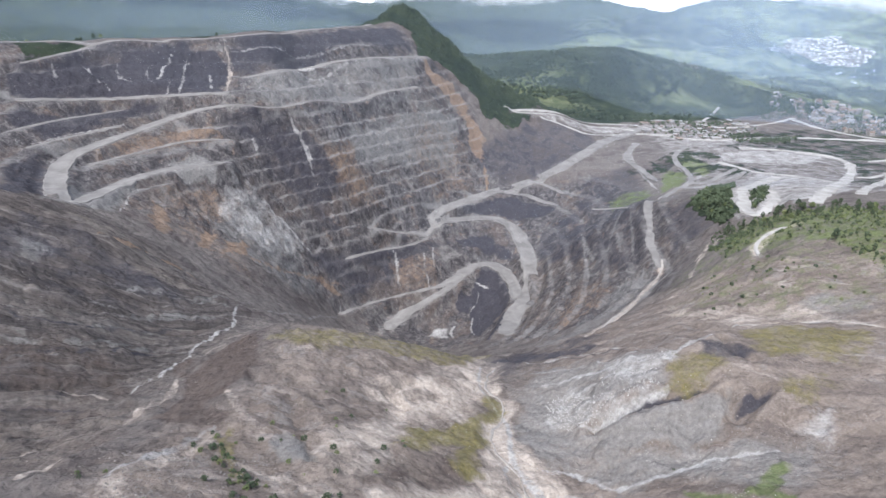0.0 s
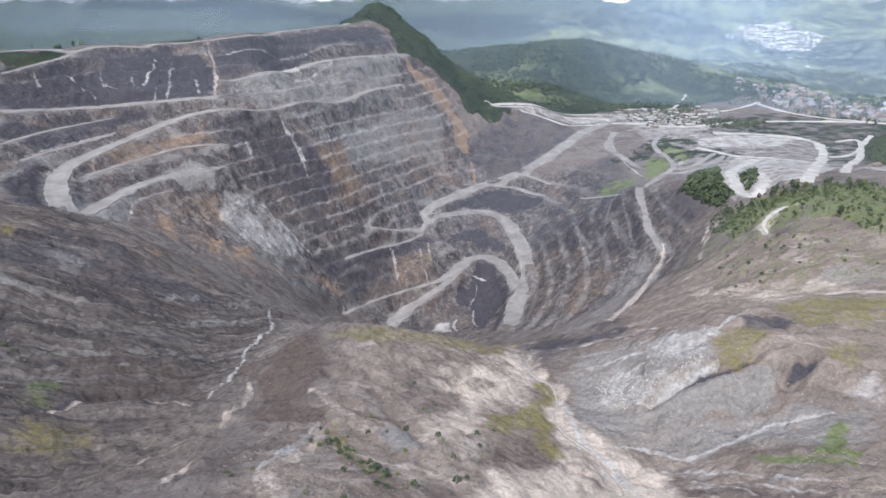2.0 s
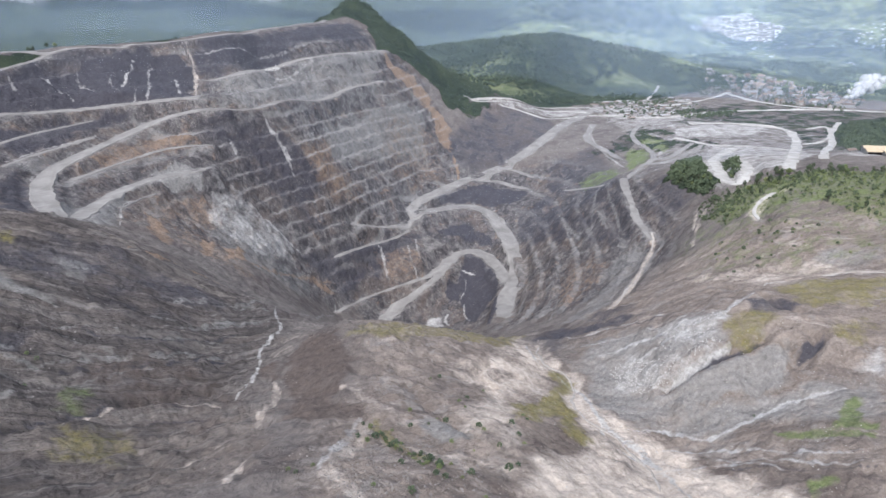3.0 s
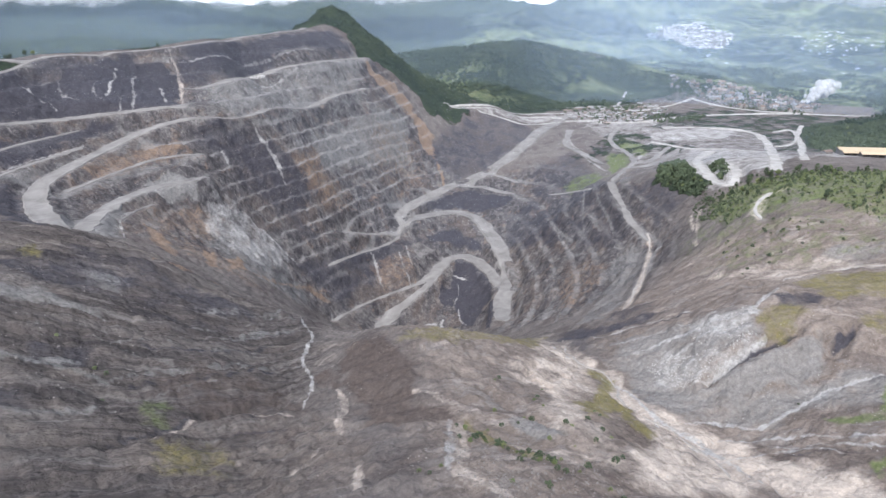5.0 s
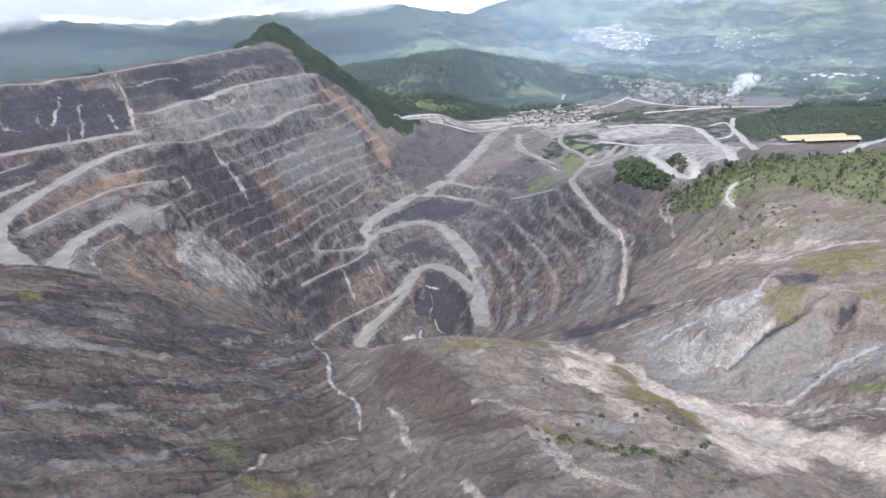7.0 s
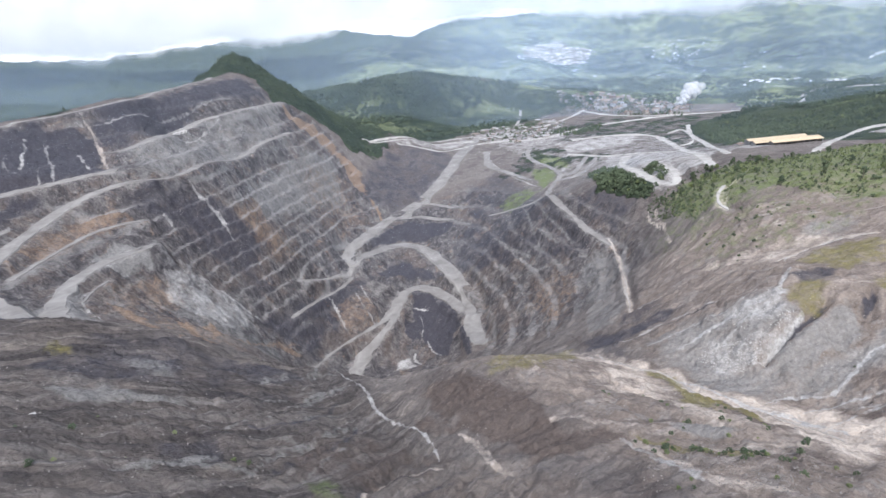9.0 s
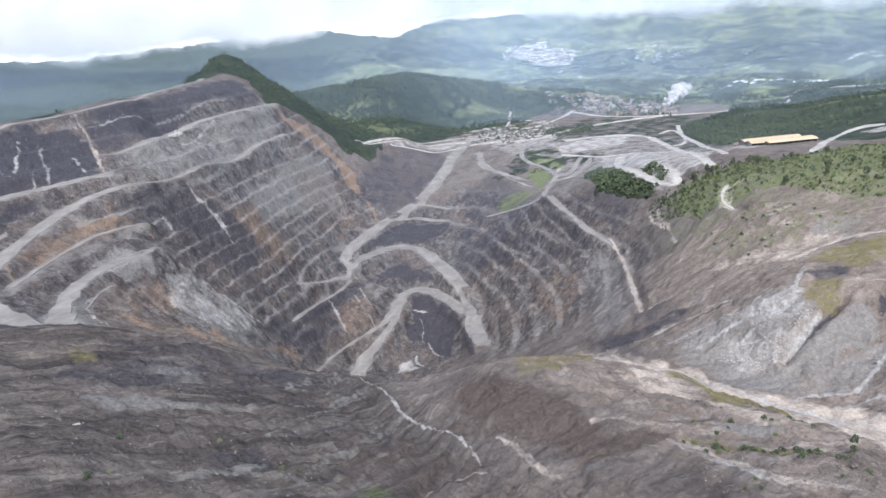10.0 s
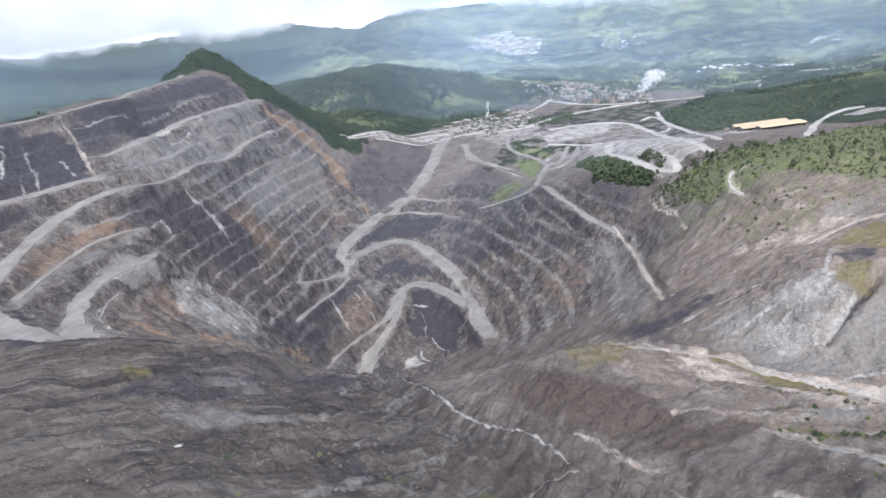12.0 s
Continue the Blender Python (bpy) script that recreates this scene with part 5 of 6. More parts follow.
    # dust settles on bench tops
    colour = s.mix(s.math("MULTIPLY", s.math("MULTIPLY", s.layer("flat"), s.span(s.noise(0.025, 4, 0.6), 0.36, 0.66)), s.span(s.layer("dark"), 1.5, 0.2)), colour, (0.225, 0.218, 0.214))
    colour = lay(colour, "olive", (0.21, 0.175, 0.06), (0.135, 0.13, 0.06), s.noise(0.12, 6, 0.72), 0.8)
    colour = lay(colour, "grass", (0.10, 0.14, 0.05), (0.155, 0.175, 0.075), s.noise(0.09, 6, 0.72), 0.85)
    leaves = s.mix(s.span(s.noise(0.012, 6, 0.72), 0.38, 0.66), (0.04, 0.06, 0.042), (0.082, 0.105, 0.055))
    leaves = s.mix(s.span(small, 0.35, 0.65), s.mix(0.45, leaves, (0.03, 0.045, 0.03)), leaves)
    field = s.layer("field")
    meadow = s.mix(s.span(s.noise(0.02, 6, 0.7), 0.4, 0.6), (0.17, 0.21, 0.095), (0.31, 0.34, 0.18))
    leaves = s.mix(s.math("MULTIPLY", field, s.span(s.noise(0.0045, 8, 0.72, distort=0.7), 0.45, 0.56)), leaves, meadow)
    leaves = s.mix(s.math("MULTIPLY", s.span(s.noise(0.016, 7, 0.72), 0.52, 0.6), 0.75), leaves, (0.03, 0.047, 0.035))
    held = s.layer("green")
    fac = s.span(s.math("ADD", held, s.math("MULTIPLY", s.math("SUBTRACT", s.noise(0.03, 8, 0.7), 0.5), 4.0)), 0.42, 0.66)
    fac = s.math("MULTIPLY", fac, s.span(held, 0.05, 0.3))
    colour = s.mix(fac, colour, leaves)
    # loose stones
    stones = s.t.nodes.new("ShaderNodeTexVoronoi")
    stones.inputs["Scale"].default_value = 0.55
    s.put(stones.inputs["Vector"], s.where)
    speck = s.math("MULTIPLY", s.math("SUBTRACT", 1.0, slide), s.math("MULTIPLY", s.span(stones.outputs["Distance"], 0.26, 0.1), s.span(middle, 0.54, 0.64)))
    colour = s.mix(s.math("MULTIPLY", speck, s.span(held, 0.5, 0.2)), colour, (0.38, 0.35, 0.32))
    # grit and small stones
    grit = s.math("ADD", 0.72, s.math("MULTIPLY", s.span(s.noise(0.45, 7, 0.8), 0.3, 0.7), 0.56))
    shade = s.t.nodes.new("ShaderNodeMix")
    shade.data_type, shade.blend_type, shade.clamp_result = "RGBA", "MULTIPLY", False
    joined = s.t.nodes.new("ShaderNodeCombineColor")
    for k in range(3):
        s.put(joined.inputs[k], grit)
    s.put(shade.inputs[0], 1.0), s.put(shade.inputs[6], colour), s.put(shade.inputs[7], joined.outputs[0])
    colour = shade.outputs[2]
    height = s.math("ADD", s.math("MULTIPLY", s.noise(0.07, 9, 0.66), 3.4), s.math("MULTIPLY", small, 0.6))
    height = s.math("ADD", height, s.math("MULTIPLY", s.layer("cut"), s.math("MULTIPLY", tone, 1.0)))
    height = s.math("ADD", height, s.math("MULTIPLY", fac, s.math("MULTIPLY", s.noise(0.35, 4, 0.7), 5.0)))
    height = s.math("ADD", height, s.math("MULTIPLY", s.math("ADD", s.math("MULTIPLY", slide, 0.8), s.math("MULTIPLY", open_ground, 0.2)), s.math("MULTIPLY", threads, 1.4)))
    s.bump(height, 1.8, 1.0)
    return s.done(colour, 0.93)


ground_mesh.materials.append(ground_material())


def earth(name, low, high, scale, bump=0.15, rough_=0.92):
    s = Shade(name)
    colour = s.mix(s.span(s.noise(scale, 6, 0.65), 0.3, 0.7), low, high)
    colour = s.mix(s.span(s.noise(scale * 0.13, 3), 0.45, 0.75), colour, s.mix(0.45, low, high))
    s.bump(s.noise(scale * 3, 5), bump)
    return s.done(colour, rough_)


def road_material(name, low, high):
    """Packed gravel with wheel-worn, dusty and washed-out patches."""
    s = Shade(name)
    colour = s.mix(s.span(s.noise(0.05, 6, 0.6, distort=0.6), 0.36, 0.66), low, high)
    colour = s.mix(s.math("MULTIPLY", s.span(s.noise(0.5, 5, 0.7), 0.55, 0.7), 0.3), colour, high)
    s.bump(s.noise(0.4, 6, 0.7), 0.2)
    return s.done(colour, 0.95)


ROAD = road_material("crushed_rock_road", (0.165, 0.156, 0.15), (0.25, 0.24, 0.23))
TRACK = road_material("pale_dirt_track", (0.27, 0.26, 0.245), (0.42, 0.405, 0.385))
SILT = earth("wet_pale_silt", (0.24, 0.22, 0.20), (0.42, 0.39, 0.36), 0.35, 0.08, 0.6)


# ---- places on the ground ----
ROW_R, COL_A = rad, ang
GRID_Z = GZ.reshape(R.shape)


def ground_z(x, y):
    x, y = np.atleast_1d(np.asarray(x, float)), np.atleast_1d(np.asarray(y, float))
    dx, dy = x - HUB[0], y - HUB[1]
    r, a = np.hypot(dx, dy), np.arctan2(-dx, dy)
    a = np.where(a < COL_A[0], a + 2 * np.pi, a)
    u = np.clip(np.interp(r, ROW_R, np.arange(len(ROW_R))), 0, len(ROW_R) - 1.01)
    v = np.clip(np.interp(a, COL_A, np.arange(len(COL_A))), 0, len(COL_A) - 1.01)
    i, j = u.astype(int), v.astype(int)
    fu, fv = u - i, v - j
    return (GRID_Z[i, j] * (1 - fu) + GRID_Z[i + 1, j] * fu) * (1 - fv) + (GRID_Z[i, j + 1] * (1 - fu) + GRID_Z[i + 1, j + 1] * fu) * fv


# ---- roads with berms, and streams ----
def ribbon(name, line, width, material, berm, seed):
    """A strip with a rounded section along a graded line; uneven edges."""
    rng = np.random.default_rng(seed)
    p = line.copy()
    way = np.gradient(p[:, :2], axis=0)
    way /= np.linalg.norm(way, axis=1)[:, None] + 1e-9
    side = np.stack([-way[:, 1], way[:, 0]], -1)
    if berm:
        section = [(-0.60, -5.0), (-0.54, 0.2), (-0.50, berm), (-0.46, 0.15), (-0.2, 0.0), (0.2, 0.0), (0.46, 0.15), (0.50, berm), (0.54, 0.2), (0.60, -5.0)]
    else:
        section = [(-0.7, -1.6), (-0.5, 0.0), (-0.2, 0.05), (0.2, 0.05), (0.5, 0.0), (0.7, -1.6)]
    n, m = len(p), len(section)
    wob = np.stack([np.convolve(rng.normal(0, 1, n + 2), np.ones(3) / 3, "valid") + np.convolve(rng.normal(0, 2.2, n + 12), np.ones(13) / 13, "valid") for _ in (0, 1)], -1)
    if not berm:
        drift = np.convolve(rng.normal(0, 1, n + 4), np.ones(5) / 5, "valid") * 2.2
        p[:, :2] += side * drift[:, None]
    swell = 1 + np.convolve(rng.normal(0, 1, n + 12), np.ones(13) / 13, "valid") * (0.3 if berm else 1.6)
    run = np.r_[0, np.cumsum(np.linalg.norm(np.diff(p[:, :2], axis=0), axis=1))]
    end = np.minimum(np.minimum(run, run[-1] - run) / (width * (0.5 if berm else 6.0)), 1.0)
    taper = np.maximum(np.sqrt(1 - (1 - end) ** 2), 0.06)
    verts = []
    for i in range(n):
        for k, (u, h) in enumerate(section):
            edge = wob[i, 0 if u < 0 else 1] * (min(1.8, 0.12 * width + 0.3) if berm else 0.5) * (abs(u) > 0.3)
            off = (u * width * max(0.35, swell[i]) + edge) * taper[i]
            verts.append((p[i, 0] + side[i, 0] * off, p[i, 1] + side[i, 1] * off, p[i, 2] + h + (0.25 * edge if abs(u) == 0.5 and berm else 0)))
    if berm:
        v = np.array(verts)
        base = ground_z(v[:, 0], v[:, 1]).reshape(n, m)
        height = np.repeat(p[:, 2], m).reshape(n, m)
        level = np.repeat(np.median(base[:, 3:7], axis=1), m).reshape(n, m) + 0.8
        v[:, 2] += (np.minimum(level, base + 1.6) - height).ravel()
        verts = [tuple(r) for r in v]
    faces = [(i * m + k, i * m + k + 1, (i + 1) * m + k + 1, (i + 1) * m + k) for i in range(n - 1) for k in range(m - 1)]
    me = bpy.data.meshes.new(name)
    me.from_pydata(verts, [], [f[::-1] for f in faces])
    me.polygons.foreach_set("use_smooth", np.ones(len(faces), bool))
    me.materials.append(material)
    return new(name, me)


for n, (name, (width, line)) in enumerate(ROADS.items()):
    wide = width >= 18 or name.split("_")[0] in ("rim", "wall", "lower", "amph", "upper", "bench", "pit", "stub", "plateau", "spur", "creek", "stub", "link")
    label = "grey crushed-rock mine road with low berms" if wide else "narrow pale dirt track worn into the ground"
    tagged(ribbon("road", LEVELS[name], width, ROAD if wide else TRACK, 0.7 if width >= 18 else 0.3, 100 + n), label, "road", kind="structure")
for n, (name, (width, line)) in enumerate(STREAMS.items()):
    tagged(ribbon("water", LEVELS[name], width, SILT, 0, 300 + n), "thin pale silty stream in a gully", "stream", kind="structure")


def scatter(outline, count, seed, avoid=6.0):
    """Random places inside an outline, away from the roads."""
    rng = np.random.default_rng(seed)
    pts = np.array(outline, float)[:, :2]
    lo, hi = pts.min(0), pts.max(0)
    found = np.empty((0, 2))
    while len(found) < count:
        p = rng.uniform(lo, hi, (count * 3, 2))
        p = p[inside(p[:, 0], p[:, 1], outline)]
        for name, (width, line) in ROADS.items():
            if len(p):
                span = LEVELS[name][:, :2]
                if (span.max(0) + 40 > lo).all() and (span.min(0) - 40 < hi).all():
                    d, _ = line_distance(p[:, 0], p[:, 1], line)
                    p = p[d > width * 0.6 + avoid]
        if not len(p):
            break
        found = np.vstack([found, p])
    return found[:count]


def part(name, bm, material, parent, label=""):
    me = bpy.data.meshes.new(name)
    bm.to_mesh(me)
    bm.free()
    me.materials.append(material)
    ob = new(name, me)
    ob.parent = parent
    if label:
        ob["label"] = label
    return ob


def raw_part(name, verts, faces, material, parent, label="", smooth=False):
    me = bpy.data.meshes.new(name)
    me.from_pydata([tuple(v) for v in verts], [], faces)
    me.materials.append(material)
    if smooth:
        me.polygons.foreach_set("use_smooth", np.ones(len(faces), bool))
    ob = new(name, me)
    ob.parent = parent
    if label:
        ob["label"] = label
    return ob


# ---- plants ----
def leaf_material(name, low, high):
    s = Shade(name)
    colour = s.mix(s.chance(), low, high)
    colour = s.mix(s.span(s.noise(0.8, 4, 0.7), 0.35, 0.65), s.mix(0.4, colour, (0.03, 0.04, 0.025)), colour)
    s.bump(s.noise(2.5, 3, 0.7), 0.5)
    return s.done(colour, 0.75)


LEAF_DARK = leaf_material("dark_leaves", (0.058, 0.082, 0.052), (0.095, 0.12, 0.068))
LEAF_LIGHT = leaf_material("light_leaves", (0.12, 0.155, 0.065), (0.2, 0.225, 0.1))
BARK = earth("bark", (0.09, 0.075, 0.06), (0.17, 0.145, 0.12), 2.0)

OCTA = np.array([(1, 0, 0), (-1, 0, 0), (0, 1, 0), (0, -1, 0), (0, 0, 1), (0, 0, -1)], float)
OCTA_FACES = [(0, 2, 4), (2, 1, 4), (1, 3, 4), (3, 0, 4), (2, 0, 5), (1, 2, 5), (3, 1, 5), (0, 3, 5)]


def crown_shape(rng, clumps, height, spread, lift, size):
    """Leaf clumps on the shell of an uneven crown: vertices and faces."""
    verts, faces = [], []
    for _ in range(clumps):
        a, h = rng.uniform(0, 2 * np.pi), rng.uniform(0, 1) ** 0.8
        reach = spread * (np.sin(np.pi * (0.15 + 0.8 * h)) ** 0.7) * rng.uniform(0.45, 1.1)
        centre = np.array([np.cos(a) * reach, np.sin(a) * reach, lift + h * (height - lift)])
        turn = np.array(Euler(rng.uniform(0, 6.28, 3)).to_matrix())
        shape = OCTA * (size * rng.uniform(0.6, 1.35, (6, 1))) * np.array([1, 1, 0.55])
        base = len(verts)
        verts += list(shape @ turn.T + centre)
        faces += [tuple(base + k for k in f) for f in OCTA_FACES]
    return verts, faces


def tube(verts, faces, a, b, ra, rb, sides=6):
    a, b = Vector(a), Vector(b)
    q = (b - a).to_track_quat("Z", "Y")
    base = len(verts)
    for p, r in ((a, ra), (b, rb)):
        verts += [p + q @ Vector((math.cos(t) * r, math.sin(t) * r, 0)) for t in (2 * math.pi * k / sides for k in range(sides))]
    faces += [(base + k, base + (k + 1) % sides, base + sides + (k + 1) % sides, base + sides + k) for k in range(sides)]


def tree(seed, height, spread, leaf, label, clumps=70):
    rng = np.random.default_rng(seed)
    root = tagged(new("tree"), label, "tree", "trees on the valley sides")
    verts, faces = [], []
    bend = rng.uniform(-0.6, 0.6, 2)
    tube(verts, faces, (0, 0, -1.0), (bend[0], bend[1], height * 0.55), 0.035 * height, 0.02 * height)
    tube(verts, faces, (bend[0], bend[1], height * 0.55), (bend[0] * 1.5, bend[1], height * 0.9), 0.02 * height, 0.006 * height)
    for k in range(5):
        a = k * 1.26 + rng.uniform(-0.4, 0.4)
        low = height * rng.uniform(0.32, 0.6)
        tube(verts, faces, (bend[0] * low / height, bend[1] * low / height, low), (math.cos(a) * spread * 0.7, math.sin(a) * spread * 0.7, low + height * 0.22), 0.012 * height, 0.004 * height, 5)
    raw_part("trunk", verts, faces, BARK, root, "grey-brown trunk with limbs")
    v, f = crown_shape(rng, clumps, height, spread, height * 0.3, spread * 0.3)
    raw_part("crown", v, f, leaf, root)
    return root


def bush(seed, height, leaf, label):
    rng = np.random.default_rng(seed)
    root = tagged(new("bush"), label, "bush", "bushes on the bare slopes")
    verts, faces = [], []
    for k in range(4):
        a = k * 1.6 + rng.uniform(-0.4, 0.4)
        tube(verts, faces, (0, 0, -0.3), (math.cos(a) * height * 0.4, math.sin(a) * height * 0.4, height * 0.6), 0.05, 0.02, 4)
    raw_part("stem", verts, faces, BARK, root)
    v, f = crown_shape(rng, 34, height, height * 0.75, 0.1, height * 0.24)
    raw_part("foliage", v, f, leaf, root)
    return root


def plant_out(models, places, seed, low=0.7, high=1.3):
    """Copies of the models at the places; the models stand at the first ones."""
    rng = np.random.default_rng(seed)
    height = ground_z(places[:, 0], places[:, 1])
    for n, ((x, y), h) in enumerate(zip(places, height)):
        m = Matrix.Translation((x, y, h)) @ pose(0, 0, 0, rng.uniform(-4, 4), rng.uniform(-4, 4), rng.uniform(0, 360))
        size = rng.uniform(low, high)
        if n < len(models):
            models[n].matrix_basis, models[n].scale = m, (size,) * 3
        else:
            ob = copy_thing(models[n % len(models)], m)
            ob.scale = (size,) * 3


dark_trees = [tree(11, 12, 4.2, LEAF_DARK, "dark green broad-crowned tree in dense woodland"), tree(12, 15, 3.6, LEAF_DARK, "tall dark green tree in dense woodland"), tree(13, 9, 3.8, LEAF_LIGHT, "light green leafy tree on a slope")]
brow = COVER["brow_trees"][3]
places = np.vstack([scatter(brow, 60, 1), scatter(COVER["hilltop_trees"][3], 55, 2), scatter(COVER["park_trees"][3], 60, 3), scatter([(624, 1371), (691, 1423), (797, 1388), (728, 1318), (626, 1304)], 26, 61), scatter([(387, 774), (409, 760), (380, 701), (361, 684), (362, 727)], 10, 62, 1), scatter([(300, 640), (345, 660), (390, 640), (450, 600), (420, 560), (360, 590)], 35, 4), scatter([(-640, 960), (-560, 1030), (-420, 1110), (-330, 1150), (-340, 1130), (-430, 1090), (-560, 1010), (-630, 950)], 8, 67, 4)])
plant_out(dark_trees, places, 5, 0.35, 0.8)

SPUR_TOP = [(-98, 120), (-115, 170), (-97, 215), (-62, 260), (-20, 300), (-5, 260), (-20, 200), (-60, 130)]
bushes = [bush(21, 1.9, LEAF_DARK, "low dark green bush on bare ground"), bush(22, 1.4, LEAF_LIGHT, "small light green bush on bare ground")]
BUSH_ROW = [(-96, 214), (-93, 211), (-98, 200), (-94, 197), (-91, 201), (-83, 187), (-85, 188), (-77, 180), (-74, 182), (-72, 175), (-67, 179), (-63, 176), (-57, 165), (-60, 196), (-41, 192), (-44, 210), (-37, 176), (-61, 277), (-55, 290), (-84, 207), (-117, 160), (-120, 164), (-27, 230), (-112, 166), (117, 254)]
bush_places = np.vstack([np.array(BUSH_ROW, float), scatter([(-97, 216), (-88, 208), (-62, 172), (-72, 168)], 26, 6, 1), scatter(SPUR_TOP, 26, 7), scatter([(-240, 250), (-330, 240), (-340, 330), (-250, 300)], 10, 8), scatter([(190, 420), (300, 380), (290, 480), (220, 500)], 60, 9)])
plant_out(bushes, bush_places, 10, 0.5, 1.2)


TOWN = [(442, 1506), (535, 1589), (626, 1585), (746, 1617), (769, 1512), (608, 1350), (514, 1338), (451, 1449)]
WORKS = [(900, 1814), (1111, 1793), (1204, 1620), (1202, 1476), (1037, 1345), (944, 1472), (924, 1599), (877, 1738)]

# woodland and scrub too dense to count
def thicket(name, places, seed, low, high, leaf, label, clumps=7):
    rng = np.random.default_rng(seed)
    models = [tuple(np.array(a) for a in crown_shape(rng, clumps, 1.0, 0.42, 0.12, 0.3)) for _ in range(6)]
    height = ground_z(places[:, 0], places[:, 1])
    verts, faces, at = [], [], 0
    for n, ((x, y), h) in enumerate(zip(places, height)):
        v, f = models[n % 6]
        size, a = rng.uniform(low, high), rng.uniform(0, 6.28)
        c, s = math.cos(a) * size, math.sin(a) * size
        verts.append(np.stack([v[:, 0] * c - v[:, 1] * s + x, v[:, 0] * s + v[:, 1] * c + y, v[:, 2] * size + h - 0.1 * size], -1))
        faces.append(f + at)
        at += len(v)
    ob = raw_part(name, np.concatenate(verts), np.concatenate(faces).tolist(), leaf, None)
    return tagged(ob, label, "woodland", kind="stuff")


def woodland_places(count, seed, r0, r1, a0, a1):
    rng = np.random.default_rng(seed)
    r, a = np.sqrt(rng.uniform(r0**2, r1**2, count)), np.radians(rng.uniform(a0, a1, count))
    p = np.stack([HUB[0] + np.sin(a) * r, HUB[1] + np.cos(a) * r], -1)
    keep = ~inside(p[:, 0], p[:, 1], MINE) & (rough(p[:, 0], p[:, 1], 170, 4, seed) > 0.0)
    return p[keep]


wood = Shade("woodland_leaves")
mixed = wood.mix(wood.span(wood.noise(0.006, 4, 0.6), 0.35, 0.65), (0.038, 0.056, 0.042), (0.07, 0.092, 0.056))
mixed = wood.mix(wood.span(wood.noise(0.15, 3), 0.3, 0.7), wood.mix(0.35, mixed, (0.03, 0.045, 0.03)), mixed)
WOOD = wood.done(mixed, 0.8)
hill_places = scatter([(130, 1480), (330, 1640), (480, 1790), (700, 1840), (790, 1950), (500, 2120), (250, 2220), (90, 1900)], 7500, 40)
hill_places = hill_places[rough(hill_places[:, 0], hill_places[:, 1], 110, 4, 43) > 0.02]
thicket("woodland", np.vstack([woodland_places(17000, 31, 1650, 2600, 4, 64), hill_places]), 32, 5, 12, WOOD, "dense dark green woodland on the hills", 5)
thicket("scrub", scatter(brow, 2600, 33, 3), 34, 0.8, 2.8, LEAF_LIGHT, "light green ferns and scrub on the brow", 5)
thicket("undergrowth", np.vstack([scatter(COVER["hilltop_trees"][3], 500, 35), scatter(COVER["park_trees"][3], 1600, 36), scatter([(833, 1707), (922, 1797), (1018, 1726), (893, 1575), (828, 1614)], 260, 63), scatter([(624, 1371), (691, 1423), (797, 1388), (728, 1318), (626, 1304)], 200, 64), scatter([(619, 1518), (704, 1614), (718, 1591), (645, 1488)], 40, 65), scatter([(387, 774), (409, 760), (380, 701), (361, 684), (362, 727)], 60, 66, 1), scatter(WORKS, 800, 69), scatter(TOWN, 200, 70)]), 38, 3, 8, LEAF_DARK, "dark green undergrowth and small trees", 6)


thicket("shrubs", np.vstack([scatter(brow, 900, 91, 3), scatter([(328, 668), (330, 628), (298, 562), (278, 530), (258, 523), (272, 594), (304, 659)], 160, 94, 1), scatter([(300, 640), (345, 660), (390, 640), (450, 600), (420, 560), (360, 590)], 150, 92)]), 93, 1.4, 4.2, LEAF_DARK, "dark green shrubs among ferns on the brow", 6)
thicket("brushwood", np.vstack([scatter(COVER["peak_green"][3], 500, 37), scatter([(-200, 1480), (-120, 1420), (-60, 1380), (60, 1360), (190, 1380), (240, 1440), (150, 1560), (0, 1620), (-150, 1600)], 1500, 68)]), 39, 1.8, 5.0, WOOD, "dark green brushwood on the steep peak", 6)


# ---- loose rock ----
def rubble(places, seed, low, high, material, label):
    rng = np.random.default_rng(seed)
    height = ground_z(places[:, 0], places[:, 1])
    verts, faces, at = [], [], 0
    for (x, y), h in zip(places, height):
        size = low + (high - low) * rng.uniform(0, 1) ** 3
        v = OCTA * rng.uniform(0.5, 1.1, (6, 1)) * size * np.array([1, 1, 0.7])
        v = v @ np.array(Euler(rng.uniform(0, 6.28, 3)).to_matrix()).T
        verts.append(v + (x, y, h + 0.15 * size))
        faces += [tuple(at + k for k in f) for f in OCTA_FACES]
        at += 6
    return tagged(raw_part("rubble", np.concatenate(verts), faces, material, None), label, "rubble", kind="stuff")


STONE = earth("pale_stone", (0.3, 0.29, 0.278), (0.5, 0.488, 0.47), 0.8)
DARK_STONE = earth("grey_stone", (0.13, 0.12, 0.115), (0.26, 0.24, 0.225), 0.8)
rubble(np.vstack([scatter(COVER["rubble_white"][3], 900, 41), scatter(COVER["rubble_upper"][3], 260, 141), scatter(COVER["rubble_mid"][3], 200, 142)]), 42, 0.12, 1.0, STONE, "pale broken rock below a tilted slab")
rubble(scatter([(-117, 187), (-89, 205), (-50, 176), (-60, 130), (-100, 130)], 900, 43), 44, 0.15, 0.8, DARK_STONE, "loose grey stones on the spur")
rubble(scatter([(-360, 230), (-360, 420), (-250, 380), (-230, 240)], 700, 45), 46, 0.2, 0.9, DARK_STONE, "loose grey stones on the landslide")
rubble(scatter([(-30, 170), (60, 330), (150, 320), (190, 240), (100, 170)], 350, 47), 48, 0.12, 0.6, STONE, "scattered pale stones beside the creek")
